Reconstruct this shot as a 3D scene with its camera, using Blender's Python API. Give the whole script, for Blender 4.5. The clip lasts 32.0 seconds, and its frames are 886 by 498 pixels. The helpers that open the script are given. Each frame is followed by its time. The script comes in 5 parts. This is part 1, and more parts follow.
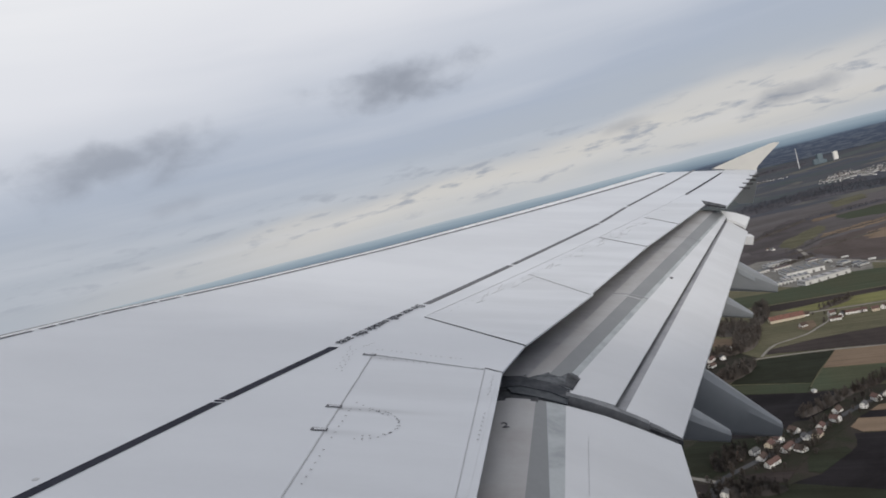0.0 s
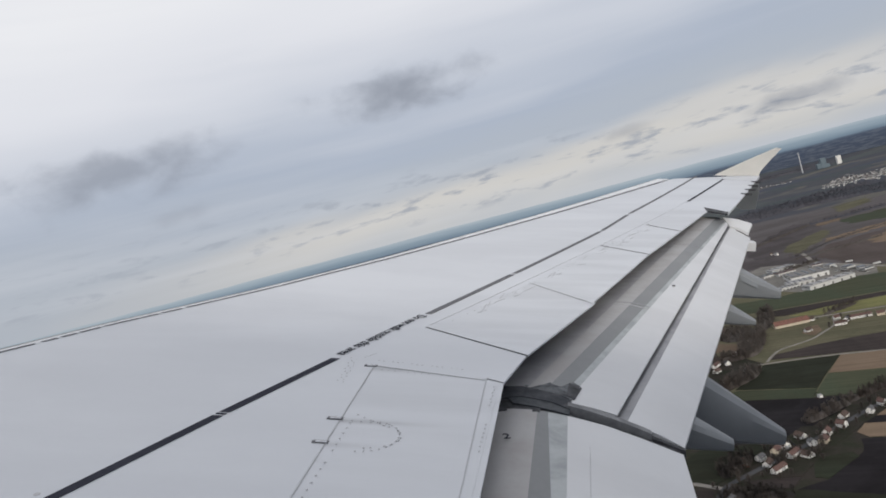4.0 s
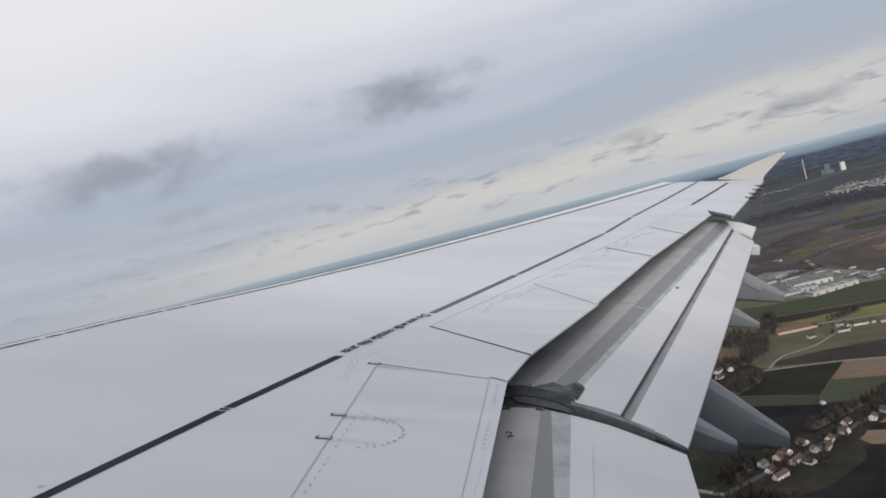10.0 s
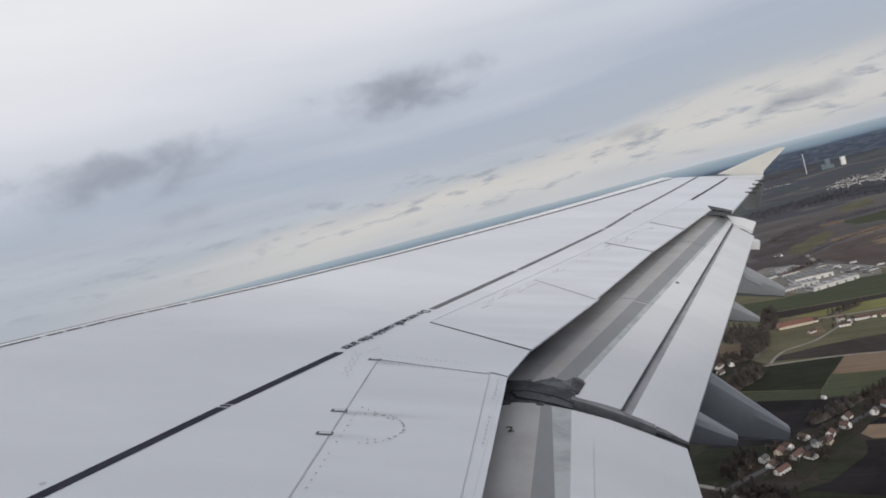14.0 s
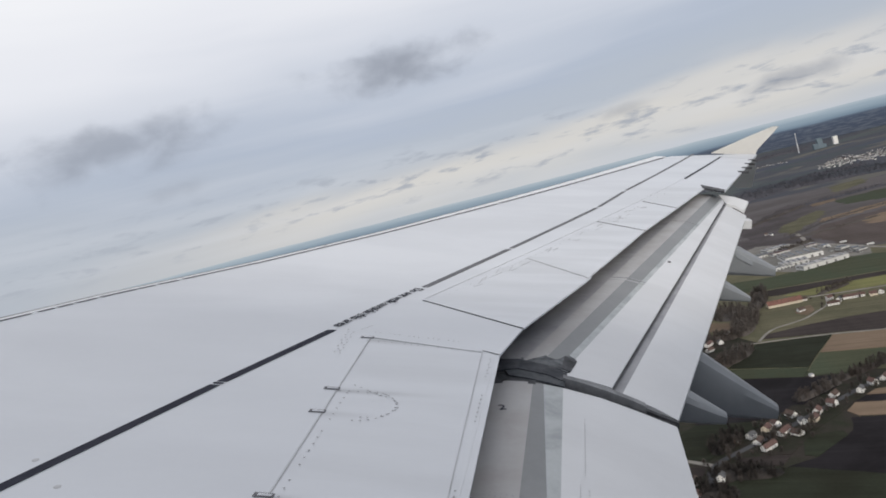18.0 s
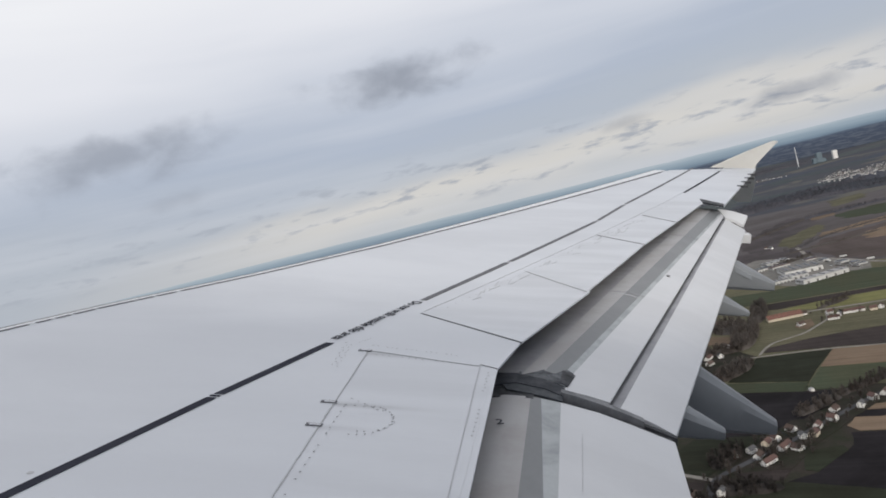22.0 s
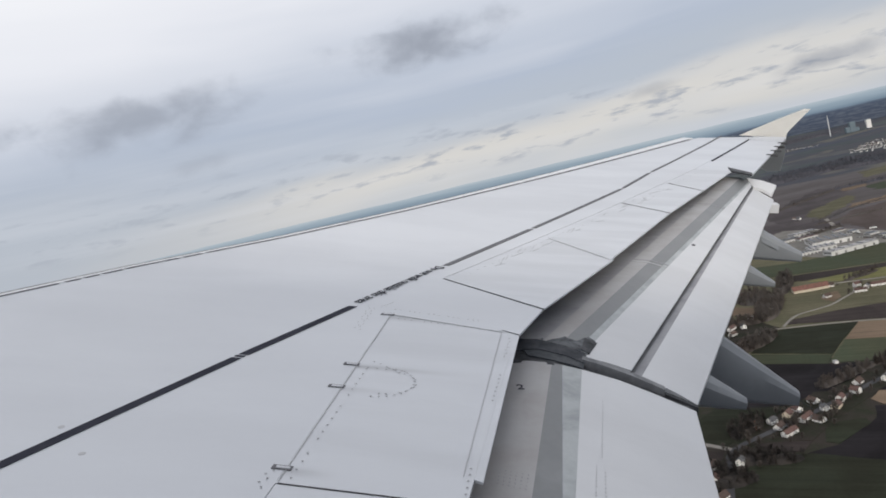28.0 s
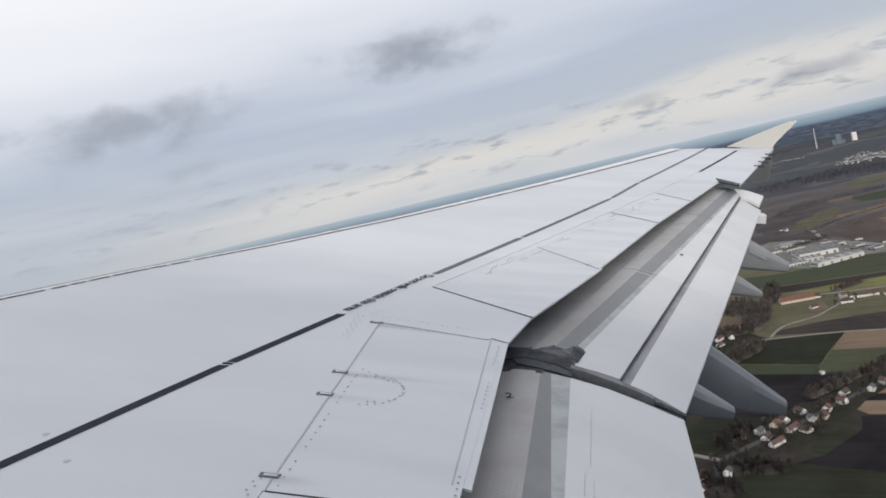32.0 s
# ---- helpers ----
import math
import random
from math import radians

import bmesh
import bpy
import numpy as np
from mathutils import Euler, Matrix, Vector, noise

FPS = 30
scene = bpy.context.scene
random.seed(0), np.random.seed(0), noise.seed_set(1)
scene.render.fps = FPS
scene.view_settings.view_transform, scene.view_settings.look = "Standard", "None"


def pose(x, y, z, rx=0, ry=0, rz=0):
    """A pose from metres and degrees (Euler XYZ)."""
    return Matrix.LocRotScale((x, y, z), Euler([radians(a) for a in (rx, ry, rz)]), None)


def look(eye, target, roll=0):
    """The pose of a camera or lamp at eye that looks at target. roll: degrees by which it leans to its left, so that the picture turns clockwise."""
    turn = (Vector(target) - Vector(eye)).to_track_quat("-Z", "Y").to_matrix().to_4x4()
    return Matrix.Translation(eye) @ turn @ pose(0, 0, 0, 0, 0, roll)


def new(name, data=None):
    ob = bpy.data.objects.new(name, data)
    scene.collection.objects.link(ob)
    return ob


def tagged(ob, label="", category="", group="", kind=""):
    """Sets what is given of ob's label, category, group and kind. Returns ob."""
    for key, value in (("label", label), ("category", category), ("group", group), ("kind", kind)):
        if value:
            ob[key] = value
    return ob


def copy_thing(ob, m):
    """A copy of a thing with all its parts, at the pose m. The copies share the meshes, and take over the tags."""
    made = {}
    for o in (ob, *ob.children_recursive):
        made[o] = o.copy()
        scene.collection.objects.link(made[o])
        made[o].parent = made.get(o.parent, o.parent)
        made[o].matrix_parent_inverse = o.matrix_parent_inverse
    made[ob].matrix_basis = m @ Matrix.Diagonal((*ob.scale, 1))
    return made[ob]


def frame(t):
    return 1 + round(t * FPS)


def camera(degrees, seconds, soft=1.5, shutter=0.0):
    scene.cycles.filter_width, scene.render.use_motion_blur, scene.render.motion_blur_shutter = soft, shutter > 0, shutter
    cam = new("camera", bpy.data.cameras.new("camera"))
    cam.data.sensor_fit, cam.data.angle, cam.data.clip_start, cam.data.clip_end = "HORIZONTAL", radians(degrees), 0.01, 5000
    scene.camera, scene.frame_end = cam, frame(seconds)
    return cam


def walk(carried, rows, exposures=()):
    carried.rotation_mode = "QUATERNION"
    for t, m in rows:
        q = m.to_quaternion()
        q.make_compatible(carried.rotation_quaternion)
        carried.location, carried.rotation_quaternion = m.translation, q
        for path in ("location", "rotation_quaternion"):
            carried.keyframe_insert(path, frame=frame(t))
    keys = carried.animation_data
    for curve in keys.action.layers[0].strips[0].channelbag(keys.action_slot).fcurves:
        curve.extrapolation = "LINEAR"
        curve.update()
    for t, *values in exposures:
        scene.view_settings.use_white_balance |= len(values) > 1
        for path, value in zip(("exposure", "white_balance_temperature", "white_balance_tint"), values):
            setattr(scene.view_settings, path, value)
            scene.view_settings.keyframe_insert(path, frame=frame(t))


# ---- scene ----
HEIGHT = 260.0                      # the camera's height over the fields, metres
EYE0 = Vector((1.747, -5.740, 1.551))
# The aircraft's own axes (x outboard, y ahead, z off the wing) in the level world: nose up, slightly banked.
UP = Vector((0.110, 0.268, 0.957)).normalized()
OUT = (Vector((1, 0, 0)) - UP * UP.x).normalized()
AHEAD = UP.cross(OUT)
TILT = Matrix((OUT, AHEAD, UP)).to_4x4()
CRAFT = Matrix.Translation((0, 0, HEIGHT)) @ TILT @ Matrix.Translation(-EYE0)

# ---- camera ----
PATH = [
    (0, 1.749, -5.727, 1.555, 78.67, 0.11, -80.90),
    (0.5, 1.740, -5.737, 1.559, 78.57, 0.29, -80.71),
    (1, 1.747, -5.741, 1.566, 78.67, 0.22, -80.54),
    (1.5, 1.758, -5.736, 1.564, 78.79, -0.08, -80.29),
    (2, 1.751, -5.734, 1.562, 79.04, -0.27, -80.09),
    (2.5, 1.752, -5.739, 1.578, 79.07, -0.40, -79.71),
    (3, 1.762, -5.743, 1.571, 79.27, -0.13, -79.85),
    (3.5, 1.751, -5.745, 1.578, 79.22, 0.43, -80.47),
    (5.5, 1.754, -5.740, 1.568, 79.17, 0.45, -81.04),
    (6, 1.747, -5.741, 1.562, 78.89, 0.43, -80.97),
    (6.5, 1.750, -5.743, 1.567, 78.84, 0.19, -80.79),
    (7, 1.752, -5.740, 1.564, 79.41, -0.06, -80.71),
    (7.5, 1.753, -5.739, 1.556, 80.19, 0.19, -80.73),
    (8, 1.745, -5.743, 1.556, 80.15, 0.59, -80.79),
    (8.5, 1.743, -5.740, 1.556, 79.95, 0.62, -80.60),
    (9, 1.745, -5.738, 1.549, 79.66, 0.33, -80.44),
    (9.5, 1.737, -5.737, 1.539, 79.74, 0.30, -80.16),
    (10, 1.739, -5.736, 1.548, 79.47, 0.14, -80.43),
    (10.5, 1.740, -5.739, 1.549, 78.97, 0.06, -80.56),
    (11, 1.746, -5.737, 1.551, 78.70, -0.03, -80.55),
    (11.5, 1.745, -5.733, 1.547, 78.65, 0.03, -80.55),
    (12, 1.738, -5.742, 1.554, 79.20, 0.42, -80.32),
    (12.5, 1.747, -5.735, 1.546, 79.72, 0.71, -80.42),
    (13, 1.747, -5.737, 1.538, 79.64, 0.85, -80.46),
    (13.5, 1.747, -5.734, 1.540, 79.30, 0.71, -80.47),
    (14, 1.736, -5.741, 1.541, 79.24, 0.47, -80.46),
    (14.5, 1.740, -5.739, 1.548, 79.35, 0.20, -80.35),
    (16.5, 1.754, -5.736, 1.551, 78.73, -0.20, -80.82),
    (17, 1.749, -5.742, 1.552, 78.81, -0.05, -80.90),
    (17.5, 1.746, -5.735, 1.548, 77.75, 0.17, -80.96),
    (18, 1.744, -5.734, 1.548, 77.49, 0.03, -80.97),
    (18.5, 1.748, -5.736, 1.547, 77.57, -0.12, -81.09),
    (19, 1.753, -5.742, 1.547, 77.72, -0.19, -81.28),
    (19.5, 1.745, -5.740, 1.543, 78.05, -0.21, -81.24),
    (20, 1.747, -5.741, 1.556, 78.36, -0.34, -81.05),
    (20.5, 1.744, -5.744, 1.551, 78.47, -0.23, -81.04),
    (21, 1.749, -5.745, 1.553, 78.11, -0.25, -81.00),
    (21.5, 1.748, -5.740, 1.548, 78.23, -0.25, -81.02),
    (22, 1.746, -5.743, 1.557, 78.40, -0.29, -80.91),
    (22.5, 1.748, -5.740, 1.550, 78.20, -0.16, -81.00),
    (23, 1.751, -5.743, 1.542, 77.87, -0.08, -80.97),
    (23.5, 1.755, -5.742, 1.551, 77.72, -0.30, -81.01),
    (24, 1.746, -5.742, 1.550, 77.66, -0.36, -81.02),
    (24.5, 1.751, -5.743, 1.551, 77.90, -0.54, -81.18),
    (26.5, 1.751, -5.736, 1.554, 76.90, -0.48, -81.00),
    (27, 1.748, -5.742, 1.551, 76.83, -0.39, -80.77),
    (27.5, 1.752, -5.741, 1.554, 75.83, -0.60, -79.36),
    (28, 1.749, -5.740, 1.552, 75.80, -0.68, -79.04),
    (28.5, 1.745, -5.741, 1.543, 76.15, -0.67, -79.03),
    (29, 1.749, -5.738, 1.550, 76.30, -0.78, -79.42),
    (29.5, 1.755, -5.738, 1.546, 76.44, -0.69, -79.65),
    (30, 1.743, -5.744, 1.543, 76.65, -0.48, -79.58),
    (30.5, 1.744, -5.739, 1.535, 77.07, -0.26, -79.54),
    (31, 1.742, -5.735, 1.538, 77.25, -0.69, -79.53),
    (31.5, 1.746, -5.732, 1.536, 76.81, -1.27, -79.46),
    (32, 1.745, -5.740, 1.544, 76.53, -1.14, -79.77),
]
cam = camera(61.0, 32.0, soft=1.8)
walk(cam, [(row[0], CRAFT @ pose(*row[1:])) for row in PATH],
     ((0.0, -0.22), (6.0, -0.18), (9.0, -0.21), (13.0, -0.25), (14.0, -0.22), (17.0, -0.14), (19.0, -0.06), (22.0, -0.13), (24.0, -0.06), (29.0, -0.06), (32.0, -0.02)))


# ---- world and sun ----
def srgb(r, g, b):
    f = lambda v: (v / 255 / 12.92) if v < 10 else ((v / 255 + 0.055) / 1.055) ** 2.4
    return (f(r), f(g), f(b), 1.0)


class Nodes:
    """Builds node trees with few words."""
    def __init__(self, tree):
        self.tree = tree

    def add(self, kind, **values):
        n = self.tree.nodes.new(kind)
        if "operation" in values:
            n.operation = values["operation"]
        if "interpolation_type" in values:
            n.interpolation_type = values["interpolation_type"]
        if "data_type" in values:
            n.data_type = values["data_type"]
        if "sky_type" in values:
            n.sky_type, n.sun_disc = values["sky_type"], values["sun_disc"]
        return n

    def wire(self, a, b):
        self.tree.links.new(a, b)

    def put(self, socket, v):
        if isinstance(v, bpy.types.NodeSocket):
            self.wire(v, socket)
        else:
            socket.default_value = v

    def math(self, op, a, b=0.0, c=0.0):
        n = self.add("ShaderNodeMath", operation=op)
        for s, v in zip(n.inputs, (a, b, c)):
            self.put(s, v)
        return n.outputs[0]

    def span(self, v, a, b, lo=0.0, hi=1.0, smooth=True):
        n = self.add("ShaderNodeMapRange", interpolation_type="SMOOTHSTEP" if smooth else "LINEAR")
        for s, x in zip(n.inputs, (v, a, b, lo, hi)):
            self.put(s, x)
        return n.outputs[0]

    def noise(self, vector, scale, detail=4.0, rough=0.55, distort=0.0):
        n = self.add("ShaderNodeTexNoise")
        self.wire(vector, n.inputs["Vector"])
        n.inputs["Scale"].default_value, n.inputs["Detail"].default_value = scale, detail
        n.inputs["Roughness"].default_value, n.inputs["Distortion"].default_value = rough, distort
        return n.outputs[0]

    def combine(self, x, y, z=0.0):
        n = self.add("ShaderNodeCombineXYZ")
        for s, v in zip(n.inputs, (x, y, z)):
            self.put(s, v)
        return n.outputs[0]

    def mix(self, fac, a, b):
        n = self.add("ShaderNodeMix", data_type="RGBA")
        self.put(n.inputs[0], fac), self.put(n.inputs[6], a), self.put(n.inputs[7], b)
        return n.outputs[2]

    def ramp(self, fac, stops):
        n = self.add("ShaderNodeValToRGB")
        e = n.color_ramp.elements
        while len(e) < len(stops):
            e.new(0.5)
        for el, (p, c) in zip(e, stops):
            el.position, el.color = p, c
        self.put(n.inputs[0], fac)
        return n.outputs[0]


SUN_CRAFT = Vector((-math.cos(radians(24)), -0.25, math.sin(radians(24))))
SUN_DIR = (TILT.to_3x3() @ SUN_CRAFT).normalized()

world = bpy.data.worlds.new("sky")
scene.world = world
world.use_nodes = True
world.node_tree.nodes.clear()
w = Nodes(world.node_tree)
way = w.add("ShaderNodeSeparateXYZ")
w.wire(w.add("ShaderNodeTexCoord").outputs["Generated"], way.inputs[0])
el = w.math("MULTIPLY", w.math("ARCSINE", way.outputs[2]), 57.3)
az = w.math("MULTIPLY", w.math("ARCTAN2", way.outputs[1], way.outputs[0]), 57.3)
veil = w.noise(w.combine(w.math("MULTIPLY", az, 0.035), w.math("MULTIPLY", el, 0.17)), 1.0, 3.0, 0.5, 0.3)
streak = w.noise(w.combine(w.math("MULTIPLY", az, 0.02), w.math("MULTIPLY", el, 0.42), 3.7), 1.0, 4.0, 0.5, 0.2)
el_bent = w.math("ADD", el, w.math("MULTIPLY", w.math("SUBTRACT", veil, 0.5), 9.0))
el_bent = w.math("ADD", el_bent, w.math("MULTIPLY", w.math("SUBTRACT", az, 10.0), 0.06))
layer = w.ramp(w.span(el_bent, -4.0, 40.0, smooth=False), [
    (0.00, srgb(186, 196, 210)), (0.085, srgb(200, 203, 207)), (0.135, srgb(203, 205, 209)), (0.18, srgb(186, 194, 206)),
    (0.25, srgb(182, 192, 209)), (0.345, srgb(208, 214, 226)), (0.46, srgb(236, 238, 245)), (0.60, srgb(248, 249, 253)),
    (1.0, srgb(248, 249, 253))])
glow_ = w.math("MULTIPLY", w.math("MULTIPLY", w.span(el_bent, -1.5, 1.0), w.span(el_bent, 3.6, 1.0)), w.math("MULTIPLY", w.span(az, 46.0, 18.0), w.span(az, -60.0, -14.0)))
layer = w.mix(w.math("MULTIPLY", glow_, 0.52), layer, srgb(230, 225, 216))
dim_ = w.math("MULTIPLY", w.span(az, 14.0, 38.0), w.span(el, 9.0, 3.0))
layer = w.mix(w.math("MULTIPLY", dim_, 0.62), layer, srgb(180, 187, 197))
layer = w.mix(w.math("MULTIPLY", w.span(streak, 0.42, 0.72), 0.28), layer, srgb(226, 229, 237))
# small flat clouds over the horizon
puff = w.noise(w.combine(w.math("MULTIPLY", az, 0.34), w.math("MULTIPLY", el, 1.45), 8.1), 1.0, 5.0, 0.55, 0.25)
low = w.math("MULTIPLY", w.span(el, 0.2, 1.2), w.span(el, 5.6, 2.8))
layer = w.mix(w.math("MULTIPLY", w.math("MULTIPLY", w.span(puff, 0.52, 0.69), low), w.span(az, 36.0, 8.0, 0.4, 0.8)), layer, srgb(163, 170, 183))
# the single larger clouds: azimuth, elevation, half width, half height, density
ragged = w.noise(w.combine(w.math("MULTIPLY", az, 0.30), w.math("MULTIPLY", el, 0.46), 1.3), 1.0, 5.0, 0.5, 0.2)
for a0, e0, wa, we, dense in ((12.0, 10.4, 7.0, 2.2, 0.76), (33.0, 9.3, 9.0, 2.3, 0.62), (44.0, 9.6, 5.0, 1.4, 0.35), (-3.6, 3.2, 2.6, 0.6, 0.4),
                              (-15.5, 2.4, 4.2, 0.8, 0.55), (30.0, 5.6, 2.6, 0.7, 0.25)):
    dx = w.math("DIVIDE", w.math("SUBTRACT", az, a0), wa)
    dy = w.math("DIVIDE", w.math("ADD", w.math("SUBTRACT", el, e0), w.math("MULTIPLY", w.math("SUBTRACT", az, a0), 0.04)), we)
    far = w.math("SQRT", w.math("ADD", w.math("MULTIPLY", dx, dx), w.math("MULTIPLY", dy, dy)))
    far = w.math("ADD", far, w.math("MULTIPLY", w.math("SUBTRACT", ragged, 0.5), 1.9))
    layer = w.mix(w.math("MULTIPLY", w.span(far, 1.1, 0.0), dense), layer, srgb(143, 149, 162))
sky = w.add("ShaderNodeTexSky", sky_type="NISHITA", sun_disc=False)
sky.sun_elevation, sky.sun_rotation = math.asin(SUN_DIR.z), math.atan2(SUN_DIR.x, SUN_DIR.y)
clear, cover, both = w.add("ShaderNodeBackground"), w.add("ShaderNodeBackground"), w.add("ShaderNodeAddShader")
w.wire(sky.outputs[0], clear.inputs[0])
clear.inputs[1].default_value = 0.002
w.wire(layer, cover.inputs[0])
cover.inputs[1].default_value = 1.0
w.wire(clear.outputs[0], both.inputs[0]), w.wire(cover.outputs[0], both.inputs[1])
w.wire(both.outputs[0], w.add("ShaderNodeOutputWorld").inputs[0])

sun = new("sun", bpy.data.lights.new("sun", "SUN"))
sun.data.energy, sun.data.angle, sun.data.color = 2.3, radians(6), (1.0, 0.93, 0.82)
sun.matrix_world = look(SUN_DIR * 100 + Vector((0, 0, 300)), (0, 0, 300))


# ---- materials ----
def material(name, base, rough=0.5, metal=0.0, vary=0.12, scale=3.0, fine=40.0, bump=0.0, stretch=(1, 1, 1), other=None, patch=0.5, coords="Object", rnd=0.0, streaks=(), spec=0.5, rows=None):
    """A surface of two scales of variation: patches and grain, with a fine relief."""
    m = bpy.data.materials.new(name)
    m.use_nodes = True
    n = Nodes(m.node_tree)
    bsdf = m.node_tree.nodes["Principled BSDF"]
    at = n.add("ShaderNodeMapping")
    at.inputs["Scale"].default_value = stretch
    n.wire(n.add("ShaderNodeTexCoord").outputs[coords], at.inputs[0])
    big, small = n.noise(at.outputs[0], scale, 4.0, 0.6, 0.3), n.noise(at.outputs[0], fine, 3.0)
    c0 = (*base, 1.0)
    c1 = (*(other or tuple(v * (1 - 2.5 * vary) for v in base)), 1.0)
    color = n.mix(n.span(big, patch - 0.16, patch + 0.2), c0, c1)
    bright = n.math("ADD", 1.0 - vary, n.math("MULTIPLY", small, 2 * vary))
    if rnd:
        info = n.add("ShaderNodeObjectInfo").outputs["Random"]
        bright = n.math("MULTIPLY", bright, n.math("ADD", 1.0 - rnd, n.math("MULTIPLY", info, 2 * rnd)))
    if rows is not None:
        # the drill rows and wheel tracks of a worked field, in degrees of the plan
        along = n.add("ShaderNodeMapping")
        along.vector_type = "TEXTURE"
        along.inputs["Rotation"].default_value, along.inputs["Scale"].default_value = (0, 0, radians(rows)), (160.0, 4.5, 1)
        n.wire(at.inputs[0].links[0].from_socket, along.inputs[0])
        drill = n.noise(along.outputs[0], 1.0, 5.0, 0.7, 0.1)
        bright = n.math("MULTIPLY", bright, n.span(drill, 0.28, 0.72, 0.74, 1.24, False))
    for s0, wide, c0, c1, depth in streaks:
        # a dirt streak carried aft by the airflow
        sep = n.add("ShaderNodeSeparateXYZ")
        n.wire(at.outputs[0], sep.inputs[0])
        u = n.math("DIVIDE", n.math("SUBTRACT", n.math("DIVIDE", sep.outputs[0], stretch[0]), s0), wide)
        across = n.math("POWER", 2.718, n.math("MULTIPLY", n.math("MULTIPLY", u, u), -1.0))
        back = n.math("DIVIDE", sep.outputs[1], -stretch[1])
        mask = n.math("MULTIPLY", across, n.math("MULTIPLY", n.span(back, c1, c0 + 0.03), n.span(back, c0 - 0.03, c0)))
        bright = n.math("MULTIPLY", bright, n.math("SUBTRACT", 1.0, n.math("MULTIPLY", n.math("MULTIPLY", mask, depth), n.math("ADD", 0.4, small))))
    hsv = n.add("ShaderNodeHueSaturation")
    n.wire(bright, hsv.inputs["Value"]), n.wire(color, hsv.inputs["Color"])
    n.wire(hsv.outputs[0], bsdf.inputs["Base Color"])
    bsdf.inputs["Metallic"].default_value = metal
    bsdf.inputs["Specular IOR Level"].default_value = spec
    n.wire(n.span(big, 0.3, 0.7, max(0.03, rough - 0.08), min(1, rough + 0.1)), bsdf.inputs["Roughness"])
    if bump:
        b = n.add("ShaderNodeBump")
        b.inputs["Strength"].default_value, b.inputs["Distance"].default_value = 0.6, bump
        n.wire(small, b.inputs["Height"]), n.wire(b.outputs[0], bsdf.inputs["Normal"])
    return m


def plain(name, base, rough=0.6, metal=0.0):
    return material(name, base, rough, metal, vary=0.06, scale=6.0)


WHITE = material("wing_paint", (0.525, 0.546, 0.588), 0.36, vary=0.015, scale=0.9, fine=30, stretch=(1, 0.35, 1), other=(0.503, 0.522, 0.562))
# Lighter than the wing paint: the leading edge's highlight is painted in.
SLATBRIGHT = material("slat_paint_highlight", (0.64, 0.65, 0.67), 0.32, vary=0.015, scale=0.9, fine=30, stretch=(1, 0.35, 1), other=(0.61, 0.62, 0.64))
SPOILER = material("spoiler_paint", (0.520, 0.540, 0.580), 0.38, vary=0.018, scale=1.3, fine=25, stretch=(2.2, 0.4, 1), other=(0.492, 0.510, 0.546),
                   streaks=((5.235, 0.028, 4.60, 5.35, 0.32), (4.96, 0.03, 4.62, 5.0, 0.18), (6.02, 0.05, 4.60, 5.40, 0.3), (4.20, 0.03, 4.65, 4.9, 0.25), (8.1, 0.12, 5.4, 6.0, 0.08), (10.0, 0.1, 6.1, 6.6, 0.08)))
FLAPWHITE = material("flap_paint", (0.55, 0.560, 0.584), 0.42, vary=0.02, scale=1.1, fine=22, stretch=(1.6, 0.5, 1), other=(0.525, 0.534, 0.557))
LIGHTGREY = material("flap_light_grey", (0.335, 0.334, 0.344), 0.5, vary=0.06, scale=2.0, fine=30, other=(0.30, 0.29, 0.29))
DARKGREY = material("flap_dark_grey", (0.165, 0.173, 0.182), 0.5, vary=0.08, scale=1.3, fine=24, other=(0.225, 0.233, 0.243), patch=0.56)
WORN = material("flap_worn_grey", (0.365, 0.388, 0.402), 0.5, vary=0.09, scale=5.0, fine=45, other=(0.265, 0.283, 0.297), patch=0.53)
GRIME = material("grimy_metal", (0.066, 0.069, 0.077), 0.6, 0.1, vary=0.28, scale=11.0, fine=55, other=(0.032, 0.033, 0.037), spec=0.15)
# Grimy seal, darkened further for the shade beside the spoiler's edge.
SEAL = material("seal_shaded_grime", (0.066, 0.070, 0.080), 0.6, vary=0.24, scale=9, fine=40, other=(0.036, 0.039, 0.047), spec=0.15)
SEALBAR = material("seal_bar_grey", (0.165, 0.17, 0.18), 0.5, vary=0.18, scale=8, fine=45, other=(0.10, 0.105, 0.115))
# Grey of the flap slot: the shade inside it is put into the colour.
SLOT = material("slot_grey", (0.27, 0.275, 0.295), 0.5, vary=0.06, scale=4, fine=30, other=(0.21, 0.215, 0.235))
LEAD = material("flap_nose_grey", (0.29, 0.29, 0.305), 0.5, vary=0.06, scale=3, fine=30, other=(0.235, 0.235, 0.25))
SCUFF = material("scuffed_grey", (0.062, 0.068, 0.077), 0.55, vary=0.28, scale=12, fine=50, other=(0.045, 0.050, 0.058), spec=0.15)
HINGE_GREY = plain("hinge_line_grey", (0.38, 0.385, 0.40), 0.8)
# Slot lip, its darker shade put into the colour as well.
LIP = material("lip_shade", (0.21, 0.215, 0.23), 0.45, vary=0.05, scale=3, fine=30, other=(0.15, 0.155, 0.17))
SMEAR = material("grime_smear", (0.135, 0.143, 0.155), 0.6, vary=0.3, scale=12.0, fine=55, other=(0.05, 0.054, 0.062), patch=0.5, spec=0.15)
FAIRSIDE = material("fairing_side_grey", (0.24, 0.262, 0.29), 0.45, vary=0.04, scale=2, fine=20)
FAIRING = material("fairing_grey", (0.205, 0.219, 0.236), 0.4, vary=0.04, scale=1.8, fine=20, other=(0.18, 0.193, 0.21))
